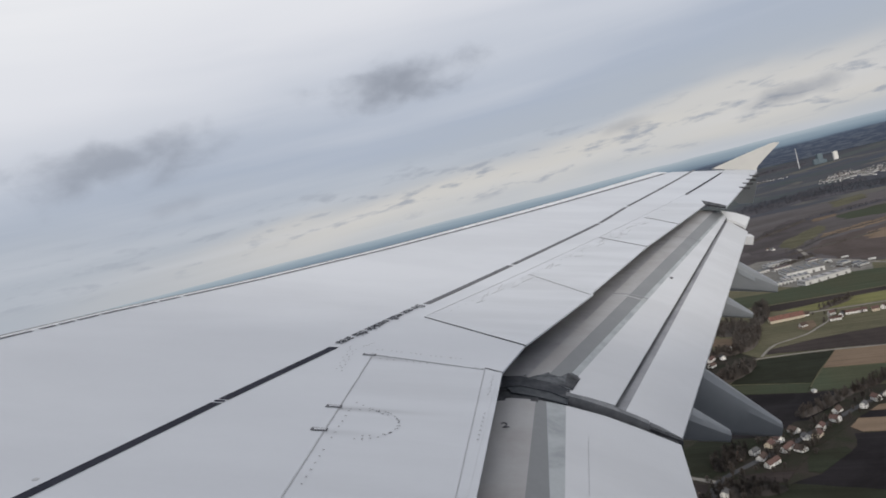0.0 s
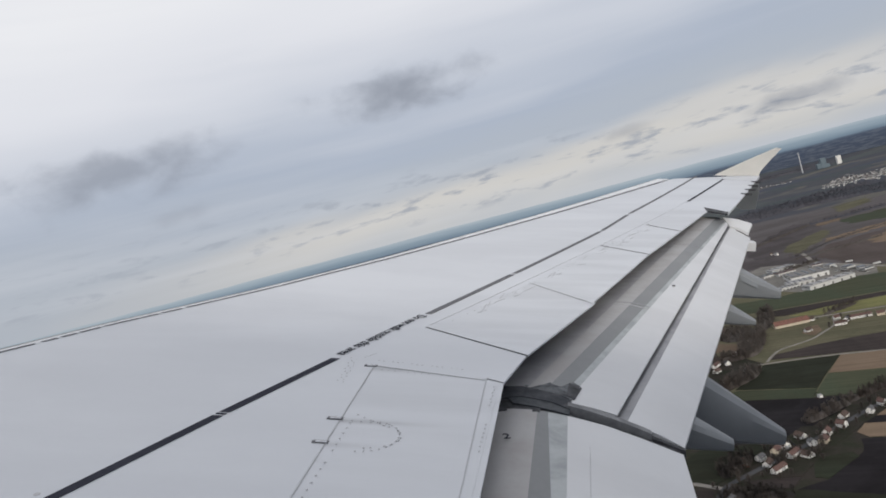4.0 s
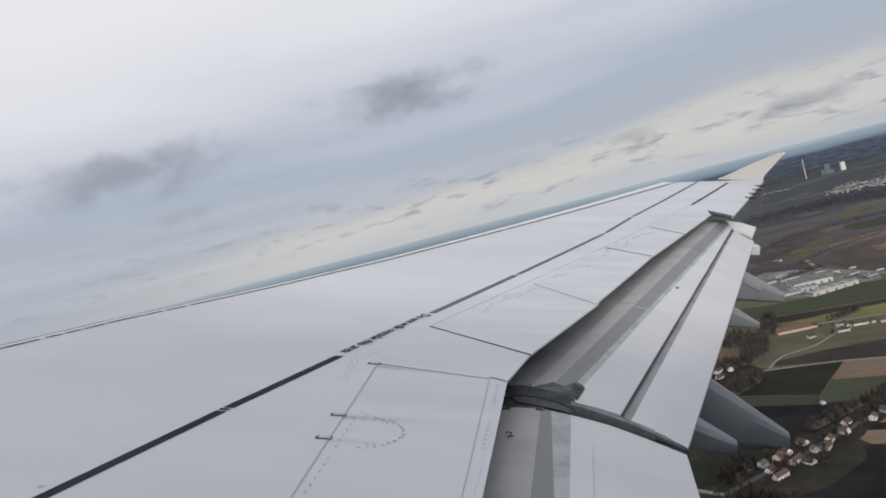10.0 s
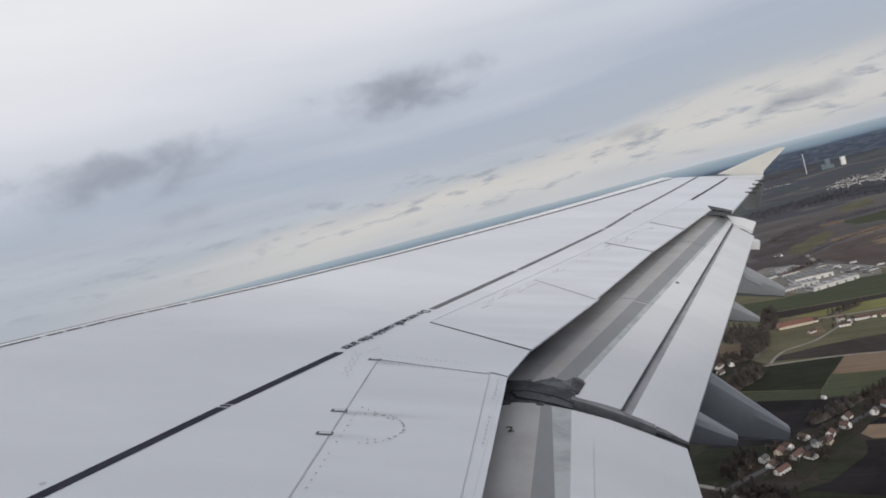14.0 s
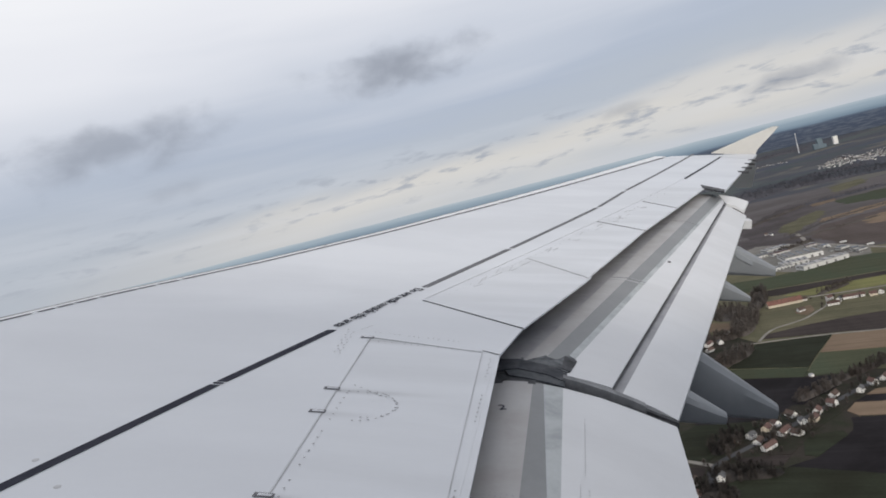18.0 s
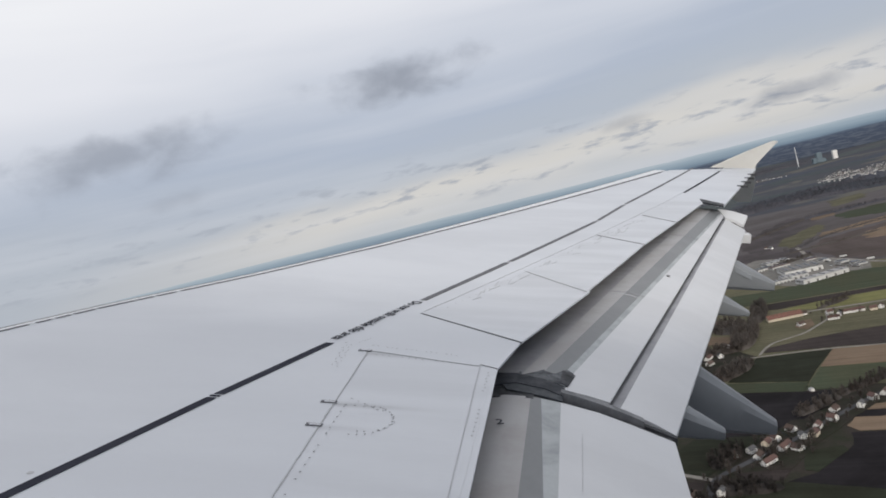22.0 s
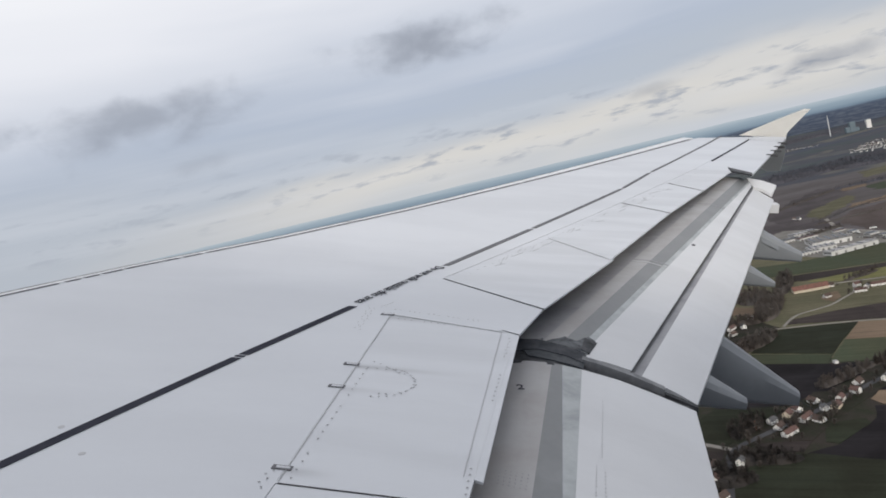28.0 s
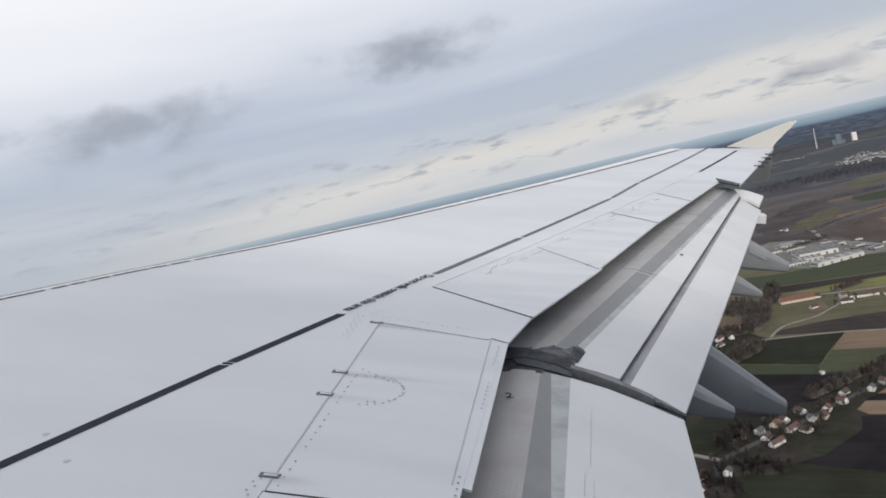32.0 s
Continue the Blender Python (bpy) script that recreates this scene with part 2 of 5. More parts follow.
BLACK = plain("black_marking", (0.034, 0.036, 0.050), 0.9)
# Outboard walkway line: its sheen is put into a lighter grey.
WALKSHEEN = plain("walkway_line_sheen", (0.125, 0.127, 0.14), 0.9)
BLACK.node_tree.nodes["Principled BSDF"].inputs["Specular IOR Level"].default_value = 0.12
SEAM = plain("panel_gap", (0.05, 0.05, 0.055), 0.8)
SOFTSEAM = plain("sealed_seam", (0.42, 0.43, 0.455), 0.7)
# Bare slat nose: the dark ground's reflection is put into the base colour.
NOSEDARK = material("dark_slat_nose", (0.16, 0.16, 0.17), 0.5, 0.3, vary=0.05, scale=3)
SLATMARK = plain("slat_line_grey", (0.13, 0.13, 0.145), 0.7)
# Brighter and warmer than the wing: sunlight on the fence is painted in.
FENCE = material("tip_paint_sunlit", (0.71, 0.70, 0.675), 0.4, vary=0.02, scale=2)
# Shade of the wing's recesses put into a near-black colour.
COVEDARK = plain("cove_shade", (0.10, 0.105, 0.11), 0.8)

# ---- mesh helpers ----
def mesh_of(name, verts, faces, smooth=False):
    me = bpy.data.meshes.new(name)
    me.from_pydata([tuple(v) for v in verts], [], faces)
    if smooth:
        me.shade_smooth()
    return me


def part(name, data, mat, parent, label=""):
    """Links a bmesh or mesh as one mesh object under a thing or a part."""
    if isinstance(data, bmesh.types.BMesh):
        me = bpy.data.meshes.new(name)
        bmesh.ops.recalc_face_normals(data, faces=data.faces)
        data.to_mesh(me)
        data.free()
    else:
        me = data
    ob = new(name, me)
    if not me.materials:
        me.materials.append(mat)
    ob.parent = parent
    return tagged(ob, label)


def thing(name, label, category, group="", kind="", m=None):
    ob = tagged(new(name), label, category, group, kind)
    if m is not None:
        ob.matrix_basis = m
    return ob


def box_mesh(name, x0, x1, y0, y1, z0, z1, bevel=0.0):
    bm = bmesh.new()
    bmesh.ops.create_cube(bm, size=1.0)
    for v in bm.verts:
        v.co = Vector(((x0 + x1) / 2 + v.co.x * (x1 - x0), (y0 + y1) / 2 + v.co.y * (y1 - y0), (z0 + z1) / 2 + v.co.z * (z1 - z0)))
    if bevel:
        bmesh.ops.bevel(bm, geom=bm.edges[:], offset=bevel, segments=1, affect="EDGES")
    return bm


def loft(name, rows, thick, mat, parent, label="", smooth=True):
    """A solid sheet over rows of points (each row one section), thick metres down."""
    n, k = len(rows), len(rows[0])
    verts = [Vector(p) for r in rows for p in r]
    verts += [v - Vector((0, 0, thick)) for v in verts]
    o = n * k
    faces = []
    for i in range(n - 1):
        for j in range(k - 1):
            a, b, c, d = i * k + j, i * k + j + 1, (i + 1) * k + j + 1, (i + 1) * k + j
            faces += [(a, b, c, d), (o + d, o + c, o + b, o + a)]
    rim = [j for j in range(k)] + [i * k + k - 1 for i in range(1, n)] + [(n - 1) * k + j for j in range(k - 2, -1, -1)] + [i * k for i in range(n - 2, 0, -1)]
    for a, b in zip(rim, rim[1:] + rim[:1]):
        faces.append((a, b, o + b, o + a))
    me = mesh_of(name, verts, faces)
    bm = bmesh.new()
    bm.from_mesh(me)
    bmesh.ops.recalc_face_normals(bm, faces=bm.faces)
    bm.to_mesh(me)
    bm.free()
    if smooth:
        me.shade_smooth()
        me.set_sharp_from_angle(angle=radians(35))
    return part(name, me, mat, parent, label)


def lerp(a, b, t):
    return tuple(x + (y - x) * t for x, y in zip(a, b))


# ---- the aircraft ----
craft = thing("aeroplane", "white airliner wing with grey flaps, seen from the cabin in climb", "aeroplane", m=CRAFT)
BOW = ((2.0, -0.04), (6.7, -0.032), (7.9, 0.075), (9.2, 0.108), (10.5, 0.08), (13.0, 0.035), (15.0, 0.0), (17.0, 0.0))


def LEADING(s):
    """The leading edge's set-back: a straight sweep, slightly bowed."""
    return 0.516 * (s - 1.975) + float(np.interp(s, [p[0] for p in BOW], [p[1] for p in BOW]))


def slat_edge(s):
    """How far aft of the leading edge the slats end."""
    return 0.022 + max(0.0, (s - 8.6) * 0.021)




def rise(s):
    return 0.2 * max(0.0, (s - 7) / 10) ** 2


def top(s, c, lift=0.0):
    """A point of the wing's upper side at span s and c metres aft of the root's leading edge."""
    return Vector((s, -c, rise(s) + lift))


def patch_rows(front, aft, n, k, lift=0.0):
    """Rows across a four-sided panel between two edges, each given by its two ends."""
    rows = []
    for i in range(n + 1):
        f, a = lerp(front[0], front[1], i / n), lerp(aft[0], aft[1], i / n)
        rows.append([top(*lerp(f, a, j / k), lift) for j in range(k + 1)])
    return rows


def panel(name, front, aft, mat, parent, label="", thick=0.03, lift=0.0, inset=0.0, n=8, k=3):
    if inset:
        f0, f1, a0, a1 = (Vector(p) for p in (*front, *aft))
        mid = (f0 + f1 + a0 + a1) / 4
        pull = lambda p: p + (mid - p).normalized() * inset
        front, aft = (pull(f0), pull(f1)), (pull(a0), pull(a1))
    return loft(name, patch_rows(front, aft, n, k, lift), thick, mat, parent, label)


# upper skin: from the slats' edge back to the spoilers' hinge line
HINGE = ((1.85, 4.70), (4.10, 4.66), (6.06, 4.59), (6.92, 4.76), (8.36, 5.44), (10.21, 6.14), (11.64, 6.77), (13.20, 7.36), (16.48, 8.63), (16.95, 8.80))
rows = []
for (s0, c0), (s1, c1) in zip(HINGE, HINGE[1:]):
    steps = max(1, round((s1 - s0) / 0.35))
    for i in range(steps):
        rows.append((s0 + (s1 - s0) * i / steps, c0 + (c1 - c0) * i / steps))
rows.append(HINGE[-1])
skin_rows = []
for s, c in rows:
    f = LEADING(s) + slat_edge(s)
    if s > 16.3:
        f += ((s - 16.3) / 0.65) ** 2 * 1.1
    skin_rows.append([top(s, f + (c - f) * (j / 10)) for j in range(11)])
loft("wing_skin", skin_rows, 0.05, WHITE, craft, "white painted upper wing skin with faint seams")

# slats: rounded nose pieces ahead of the skin, five of them
NOSE = [(0.0, 0.0), (-0.03, 0.0), (-0.07, -0.003), (-0.11, -0.014), (-0.145, -0.036), (-0.175, -0.075), (-0.19, -0.13), (-0.17, -0.20), (-0.10, -0.26), (0.08, -0.30)]
for s0, s1 in ((1.9, 5.55), (5.57, 8.6), (8.62, 11.4), (11.42, 14.05), (14.07, 16.45)):
    rs = []
    for i in range(9):
        s = s0 + (s1 - s0) * i / 8
        k = 1.15 - 0.045 * (s - 2)
        rs.append([top(s, LEADING(s) + c * k, z * k) for c, z in NOSE])
        rs[-1][0] = top(s, LEADING(s) + slat_edge(s) - 0.008)
        rs[-1][-1] = top(s, LEADING(s) + 0.08, -0.30 * k)
    slat = loft("slat", [r[:2] for r in rs], 0.012, SLATBRIGHT, craft, "white leading edge slat")
    loft("slat_nose", [r[1:] for r in rs], 0.012, NOSEDARK, slat, "bare metal nose darkened for the ground's reflection")

# painted dashes by the slats' edge
for s0, s1 in ((4.0, 6.17), (6.22, 6.31), (6.34, 6.43), (6.46, 6.59), (6.62, 6.86), (6.88, 6.99), (7.02, 7.16), (7.20, 11.2), (11.25, 16.2)):
    wide = 0.016
    spans = [s0 + (s1 - s0) * i / 12 for i in range(13)]
    loft("slat_edge_mark", [[top(q, LEADING(q) + slat_edge(q) + 0.004, 0.004), top(q, LEADING(q) + slat_edge(q) + 0.004 + wide + 0.004 * (q - 4), 0.004)] for q in spans], 0.003, SLATMARK, craft)

# spoilers and the fixed panel by the kink
inner_spoiler = panel("spoiler", ((4.11, 4.6607), (6.059, 4.5912)), ((4.11, 5.388), (5.882, 5.388)), SPOILER, craft, "white spoiler panel with a seam along its trailing edge", 0.012)
panel("edge_strip", ((4.288, 5.3885), (5.882, 5.3885)), ((4.276, 5.424), (5.877, 5.411)), SPOILER, inner_spoiler, "", 0.012)
panel("fixed_panel", ((6.06, 4.59), (6.905, 4.757)), ((5.878, 5.411), (6.368, 5.515)), WHITE, craft, "white fixed panel between the spoilers", 0.012)
panel("spoiler", ((1.85, 4.704), (4.103, 4.664)), ((1.85, 5.375), (4.103, 5.375)), SPOILER, craft, "white inboard spoiler panel", 0.012)
for f0, f1, a0, a1 in (((6.925, 4.762), (8.36, 5.44), (6.388, 5.522), (7.76, 5.995)), ((8.3605, 5.44), (10.205, 6.138), (7.70, 5.955), (9.775, 6.615)),
                       ((10.215, 6.142), (11.635, 6.768), (9.785, 6.62), (11.205, 7.138)), ((11.645, 6.772), (13.195, 7.358), (11.215, 7.142), (12.86, 7.745))):
    panel("spoiler", (f0, f1), (a0, a1), SPOILER, craft, "white outboard spoiler panel", 0.012)
panel("aileron", ((13.20, 7.364), (16.475, 8.632)), ((12.60, 7.97), (16.20, 9.15)), WHITE, craft, "white aileron at the trailing edge", 0.025)
panel("aileron_hinge_line", ((13.73, 7.58), (16.45, 8.615)), ((13.72, 7.615), (16.44, 8.65)), BLACK, craft, "", 0.003, 0.005, n=6, k=1)
panel("tip_panel", ((16.49, 8.645), (16.97, 8.80)), ((16.22, 9.155), (16.97, 9.40)), WHITE, craft, "pale tip fairing", 0.05, inset=0.002)
panel("flap_end_plate", ((12.84, 7.72), (13.16, 7.74)), ((12.55, 7.955), (12.74, 8.0)), GRIME, craft, "dark worn seal plate at the flap's end", 0.02, 0.006, n=2, k=2)

# wingtip fence: an upper and a lower fin
def fin(name, outline, half, mat, label):
    bm = bmesh.new()
    vs = [bm.verts.new(p) for p in outline]
    f = bm.faces.new(vs)
    bmesh.ops.solidify(bm, geom=[f], thickness=half)
    bmesh.ops.bevel(bm, geom=bm.edges[:], offset=half * 0.12, segments=1, affect="EDGES")
    return part(name, bm, mat, craft, label)


fin("wingtip_fence_upper", [(17.0 + (z - 0.2) * 0.39, -c, z) for c, z in ((8.55, 0.20), (9.20, 0.50), (9.70, 0.715), (9.82, 0.715), (9.60, 0.48), (9.42, 0.28), (9.38, 0.18))], 0.05, FENCE, "pale upper wingtip fence")
fin("wingtip_fence_lower", [(17.0, -8.55, 0.16), (17.0, -9.38, 0.17), (17.02, -9.42, -0.12), (17.05, -9.38, -0.46), (17.04, -9.12, -0.47), (17.0, -8.60, -0.16)], 0.05, FAIRING, "grey lower wingtip fence")
for s in (16.1, 15.6, 15.1, 14.6):
    c = 9.15 - (16.2 - s) * 0.328
    bm = box_mesh("static_wick", s - 0.022, s + 0.022, -c - 0.10, -c + 0.06, rise(s) - 0.02, rise(s) + 0.014)
    part("static_wick", bm, GRIME, craft, "short dark static wick")

# closed underside and rear spar, dark and unseen, keeping sky light out
under = []
for s, c in rows:
    f = LEADING(s)
    d = 0.62 - 0.032 * (s - 2)
    pts = [(f - 0.10, -0.24), (f + 0.15, -0.30 - 0.2 * d), (f + (c - f) * 0.5, -d), (c + 0.05, -0.75 * d), (c + 0.12, -0.06)]
    under.append([top(s, cc, z * (1 if s < 15 else 0.6)) for cc, z in pts])
loft("lower_skin", under, 0.02, COVEDARK, craft, "lower wing skin, near-black to keep the recesses dark")


# flaps: chordwise bands between two end sections
def flap(name, inner, outer, bands, parent, label, n=22, thick=0.03):
    """bands: (first, last, material, label) by the sections' point numbers; the widest one carries the others."""
    made = None
    for first, last, mat, text in bands:
        rs = [[Vector(lerp(a, b, i / n)) for a, b in zip(inner[first:last + 1], outer[first:last + 1])] for i in range(n + 1)]
        ob = loft(name if made is None else "flap_band", rs, thick, mat, parent if made is None else made, label if made is None else text)
        made = made or ob
    return made


# inboard flap
SEC = [(5.15, -0.25), (5.32, -0.195), (5.46, -0.176), (5.605, -0.176), (5.64, -0.18), (5.666, -0.185), (5.72, -0.193), (5.78, -0.202), (6.0, -0.25), (6.2, -0.315), (6.44, -0.40)]
SEC_IN = [(5.15, -0.25), (5.32, -0.195), (5.46, -0.176), (5.595, -0.175), (5.68, -0.187), (5.755, -0.199), (5.762, -0.200), (5.77, -0.201), (6.0, -0.25), (6.2, -0.315), (6.41, -0.39)]
flap_in = flap("inboard_flap", [(3.70, -c, z) for c, z in SEC_IN], [(5.93, -c, z) for c, z in SEC],
               [(7, 10, FLAPWHITE, ""), (0, 3, LIGHTGREY, "light grey forward band"), (3, 5, DARKGREY, "dark grey band"), (5, 7, WORN, "worn bluish grey band")], craft,
               "white inboard flap with grey bands, lowered", 12)
flap("inboard_flap_root", [(1.85, -c, z) for c, z in SEC_IN], [(3.69, -c, z) for c, z in SEC_IN],
     [(7, 10, FLAPWHITE, ""), (0, 3, LIGHTGREY, "light grey forward band"), (3, 7, DARKGREY, "dark grey band")], craft, "white flap root beside the fuselage", 4)
# outboard flap, main element; its forward part lies under the spoilers
sec_i = [(6.13, -c, z) for c, z in ((5.15, -0.235), (5.33, -0.187), (5.49, -0.170), (5.604, -0.173), (5.662, -0.180), (5.718, -0.190), (5.744, -0.194), (5.769, -0.198), (5.93, -0.228), (6.075, -0.265))]
sec_o = [(13.02, -c, z) for c, z in ((7.55, -0.075), (7.64, -0.05), (7.70, -0.043), (7.90, -0.042), (7.965, -0.065), (8.025, -0.09), (8.035, -0.097), (8.045, -0.103), (8.06, -0.113), (8.075, -0.13))]
flap_out = flap("outboard_flap", sec_i, sec_o,
                [(7, 9, FLAPWHITE, ""), (0, 2, LEAD, "grey rounded leading band"), (2, 3, LIGHTGREY, "light grey forward band"), (3, 5, DARKGREY, "dark grey band"), (5, 7, WORN, "worn bluish grey band")], craft,
                "white outboard flap with grey bands, lowered", thick=0.010)
# joints across the outboard flap's grey bands
for u in (0.305, 0.315, 0.70):
    rs = []
    for k in range(2, 8):
        a, b = (Vector(lerp(sec_i[k], sec_o[k], u + e)) + Vector((0, 0, 0.004)) for e in (0, 0.0022))
        rs.append([a, b])
    loft("flap_joint", rs, 0.003, SOFTSEAM if u < 0.31 else SLOT, flap_out)
# the aft element, a step lower; the slot's shade is painted on its lips
sec_i = [(6.10, -6.05, -0.303), (6.09, -6.075, -0.299), (6.08, -6.128, -0.294), (6.07, -6.20, -0.303), (6.05, -6.33, -0.345), (6.03, -6.46, -0.405)]
sec_o = [(12.84, -8.02, -0.172), (12.84, -8.032, -0.170), (12.83, -8.05, -0.169), (12.83, -8.10, -0.183), (12.80, -8.20, -0.235), (12.78, -8.325, -0.300)]
flap("aft_flap", sec_i, sec_o, [(2, 5, FLAPWHITE, ""), (0, 1, LIP, "slot lip with the shade painted in"), (1, 2, SLOT, "rounded lip with the slot's shade painted in")], craft, "white aft flap element, lowered further")
flap("flap_end", [(12.85, -8.05, -0.14), (12.85, -8.18, -0.17), (12.85, -8.31, -0.24)], [(13.05, -7.98, -0.045), (13.05, -8.20, -0.075), (13.05, -8.40, -0.135)], [(0, 2, FLAPWHITE, "")], craft, "white outer end of the flap", 3, 0.04)
bm = box_mesh("flap_tab", 12.44, 12.60, -8.33, -8.20, -0.43, -0.305, 0.006)
part("flap_tab", bm, FLAPWHITE, craft, "pale square tab at the flap's edge")

# a small track bracket that shows on the outboard flap
part("flap_bracket", box_mesh("flap_bracket", 9.105, 9.135, -6.806, -6.776, -0.165, -0.153, 0.003), SLATMARK, craft, "small dark flap track bracket")
# end rib between two flaps: raised grey seal, grime and painted shade at fore end
def bar(name, a, b, wide, high, mat, parent, label="", n=6, sag=0.0, thick=0.03):
    a, b = Vector(a), Vector(b)
    side = (b - a).cross(Vector((0, 0, 1))).normalized() * wide / 2
    rs = []
    for i in range(n + 1):
        p = a.lerp(b, i / n) + Vector((0, 0, sag * 4 * (i / n) * (1 - i / n)))
        rs.append([p - side, p - side * 0.8 + Vector((0, 0, high)), p + side * 0.8 + Vector((0, 0, high)), p + side])
    return loft(name, rs, thick, mat, parent, label)


bar("flap_seal", (6.045, -5.78, -0.20), (6.03, -6.27, -0.345), 0.068, 0.026, SEALBAR, craft, "grey rubber seal along the flap's end", sag=0.012)
bar("flap_gap", (5.965, -5.60, -0.19), (5.975, -6.43, -0.415), 0.045, 0.012, SEAM, craft, sag=0.012)
bar("flap_end_hook", (6.0, -6.27, -0.36), (6.0, -6.46, -0.425), 0.05, 0.025, GRIME, craft)


def on_flap(name, fore, aft, lift, mat, label, k=4):
    """A thin plate lying on the flaps' upper sides between two edges given as span and chord."""
    shape = SEC[1:]

    def height(s, c):
        c -= 0.289 * max(0.0, s - 6.1)
        for (c0, z0), (c1, z1) in zip(shape, shape[1:]):
            if c <= c1:
                return z0 + (z1 - z0) * (c - c0) / (c1 - c0)
        return shape[-1][1]
    rs = []
    for a, b in zip(fore, aft):
        rs.append([])
        for j in range(k + 1):
            s, c = lerp(a, b, j / k)
            rs[-1].append(Vector((s, -c, height(s, c) + lift)))
    return loft(name, rs, lift, mat, craft, label)


# dark filler plate added where the land showed through between the flaps
on_flap("flap_end_rib", ((6.36, 5.22), (6.36, 5.40), (6.30, 5.62)), ((5.90, 5.22), (5.90, 5.40), (5.90, 5.62)), 0.003, GRIME, "dark filler plate between the flaps")
on_flap("flap_grime", ((6.30, 5.51), (6.356, 5.593), (6.44, 5.668), (6.462, 5.79), (6.39, 5.86)), ((6.25, 5.53), (6.235, 5.60), (6.20, 5.676), (6.18, 5.76), (6.168, 5.81)), 0.008, SMEAR,
        "smeared dark grime on the flap's end")
on_flap("flap_latch", ((6.405, 5.79), (6.36, 5.868)), ((6.205, 5.772), (6.172, 5.82)), 0.012, GRIME, "dark grimy latch plate")
on_flap("flap_seal_fore", ((6.33, 5.33), (6.289, 5.40), (6.269, 5.495), (6.20, 5.676), (6.138, 5.804)), ((6.07, 5.36), (6.083, 5.427), (6.101, 5.506), (6.06, 5.68), (6.004, 5.793)), 0.014, SEAL,
        "grimy seal at the flap's fore end, shade painted in")
on_flap("scuff_plate", ((6.083, 5.427), (6.101, 5.506), (6.06, 5.68), (6.004, 5.793)), ((5.998, 5.457), (5.965, 5.58), (5.948, 5.70), (5.93, 5.788)), 0.009, SCUFF, "scuffed grey plate beside the seal")


# unseen dark sheet added under the flaps to block light and land
rs = []
for i in range(9):
    s = 6.35 + (13.15 - 6.35) * i / 8
    c = 4.62 + (s - 6.35) * 0.412
    rs.append([Vector((s, -(c + d * (1.0 - 0.055 * (s - 6.35))), -0.40 + 0.026 * (s - 6.35) - 0.05 * d)) for d in (0.1, 0.6, 1.1)])
loft("cove_panel", rs, 0.02, COVEDARK, craft, "added dark sheet blocking the flap cove")

# flap track fairings: rounded canoes that droop with the flap
def canoe(s, c0, z0, c1, z1, zb0, zb1, wide, label):
    """Top edge from (c0, z0) to (c1, z1), keel from zb0 to zb1; a flat crest, bevelled shoulders and a rounded keel."""
    rs = []
    for i in range(13):
        t = i / 12
        c, z = c0 + (c1 - c0) * t, z0 + (z1 - z0) * t
        h = z - (zb0 + (zb1 - zb0) * t)
        b = wide * (1 - 0.62 * t ** 1.6)
        rs.append([Vector((s + b * x, -c, z - h * y)) for x, y in ((0.30, 0.0), (0.75, 0.10), (1.0, 0.27), (0.97, 0.6), (0.75, 0.88), (0.35, 1.0), (-0.35, 1.0), (-0.75, 0.88), (-0.97, 0.6), (-1.0, 0.27), (-0.75, 0.10), (-0.30, 0.0))])
    verts = [p for r in rs for p in r]
    faces = [(i * 12 + j, i * 12 + (j + 1) % 12, (i + 1) * 12 + (j + 1) % 12, (i + 1) * 12 + j) for i in range(12) for j in range(12)]
    faces += [tuple(range(12)), tuple(144 + j for j in range(11, -1, -1))]
    me = mesh_of("flap_fairing", verts, faces, True)
    bm = bmesh.new()
    bm.from_mesh(me)
    bmesh.ops.recalc_face_normals(bm, faces=bm.faces)
    bm.to_mesh(me)
    bm.free()
    me.set_sharp_from_angle(angle=radians(28))
    return part("flap_fairing", me, FAIRING, craft, label)


canoe(7.34, 6.70, -0.36, 7.39, -0.82, -0.93, -0.93, 0.13, "grey canoe-shaped flap track fairing")
canoe(6.56, 6.50, -0.375, 6.85, -0.57, -0.64, -0.645, 0.10, "small grey flap fairing")
canoe(11.08, 7.74, -0.325, 8.31, -0.63, -0.74, -0.745, 0.13, "grey canoe-shaped flap track fairing")
canoe(9.58, 7.32, -0.38, 7.68, -0.60, -0.65, -0.655, 0.10, "small grey flap fairing")
for s_, c_, z_ in ((7.34, 6.70, -0.93), (11.08, 7.74, -0.74)):
    part("fairing_root", box_mesh("fairing_root", s_ - 0.12, s_ + 0.12, -c_, -c_ + 0.8, z_ + 0.03, -0.42, 0.05), FAIRING, craft, "grey fixed root of the flap fairing")
part("fairing_panel", mesh_of("fairing_panel", [(10.946, -7.80, -0.43), (10.946, -7.83, -0.51), (10.946, -8.02, -0.595), (10.946, -8.01, -0.54), (10.952, -7.80, -0.43), (10.952, -7.83, -0.51), (10.952, -8.02, -0.595), (10.952, -8.01, -0.54)],
     [(0, 1, 2, 3), (7, 6, 5, 4), (0, 4, 5, 1), (1, 5, 6, 2), (2, 6, 7, 3), (3, 7, 4, 0)]), FAIRSIDE, craft, "pale inset panel on the fairing's side")
bar("fairing_wick", (7.32, -7.36, -0.86), (7.36, -7.52, -0.97), 0.006, 0.003, GRIME, craft, n=2, thick=0.003)

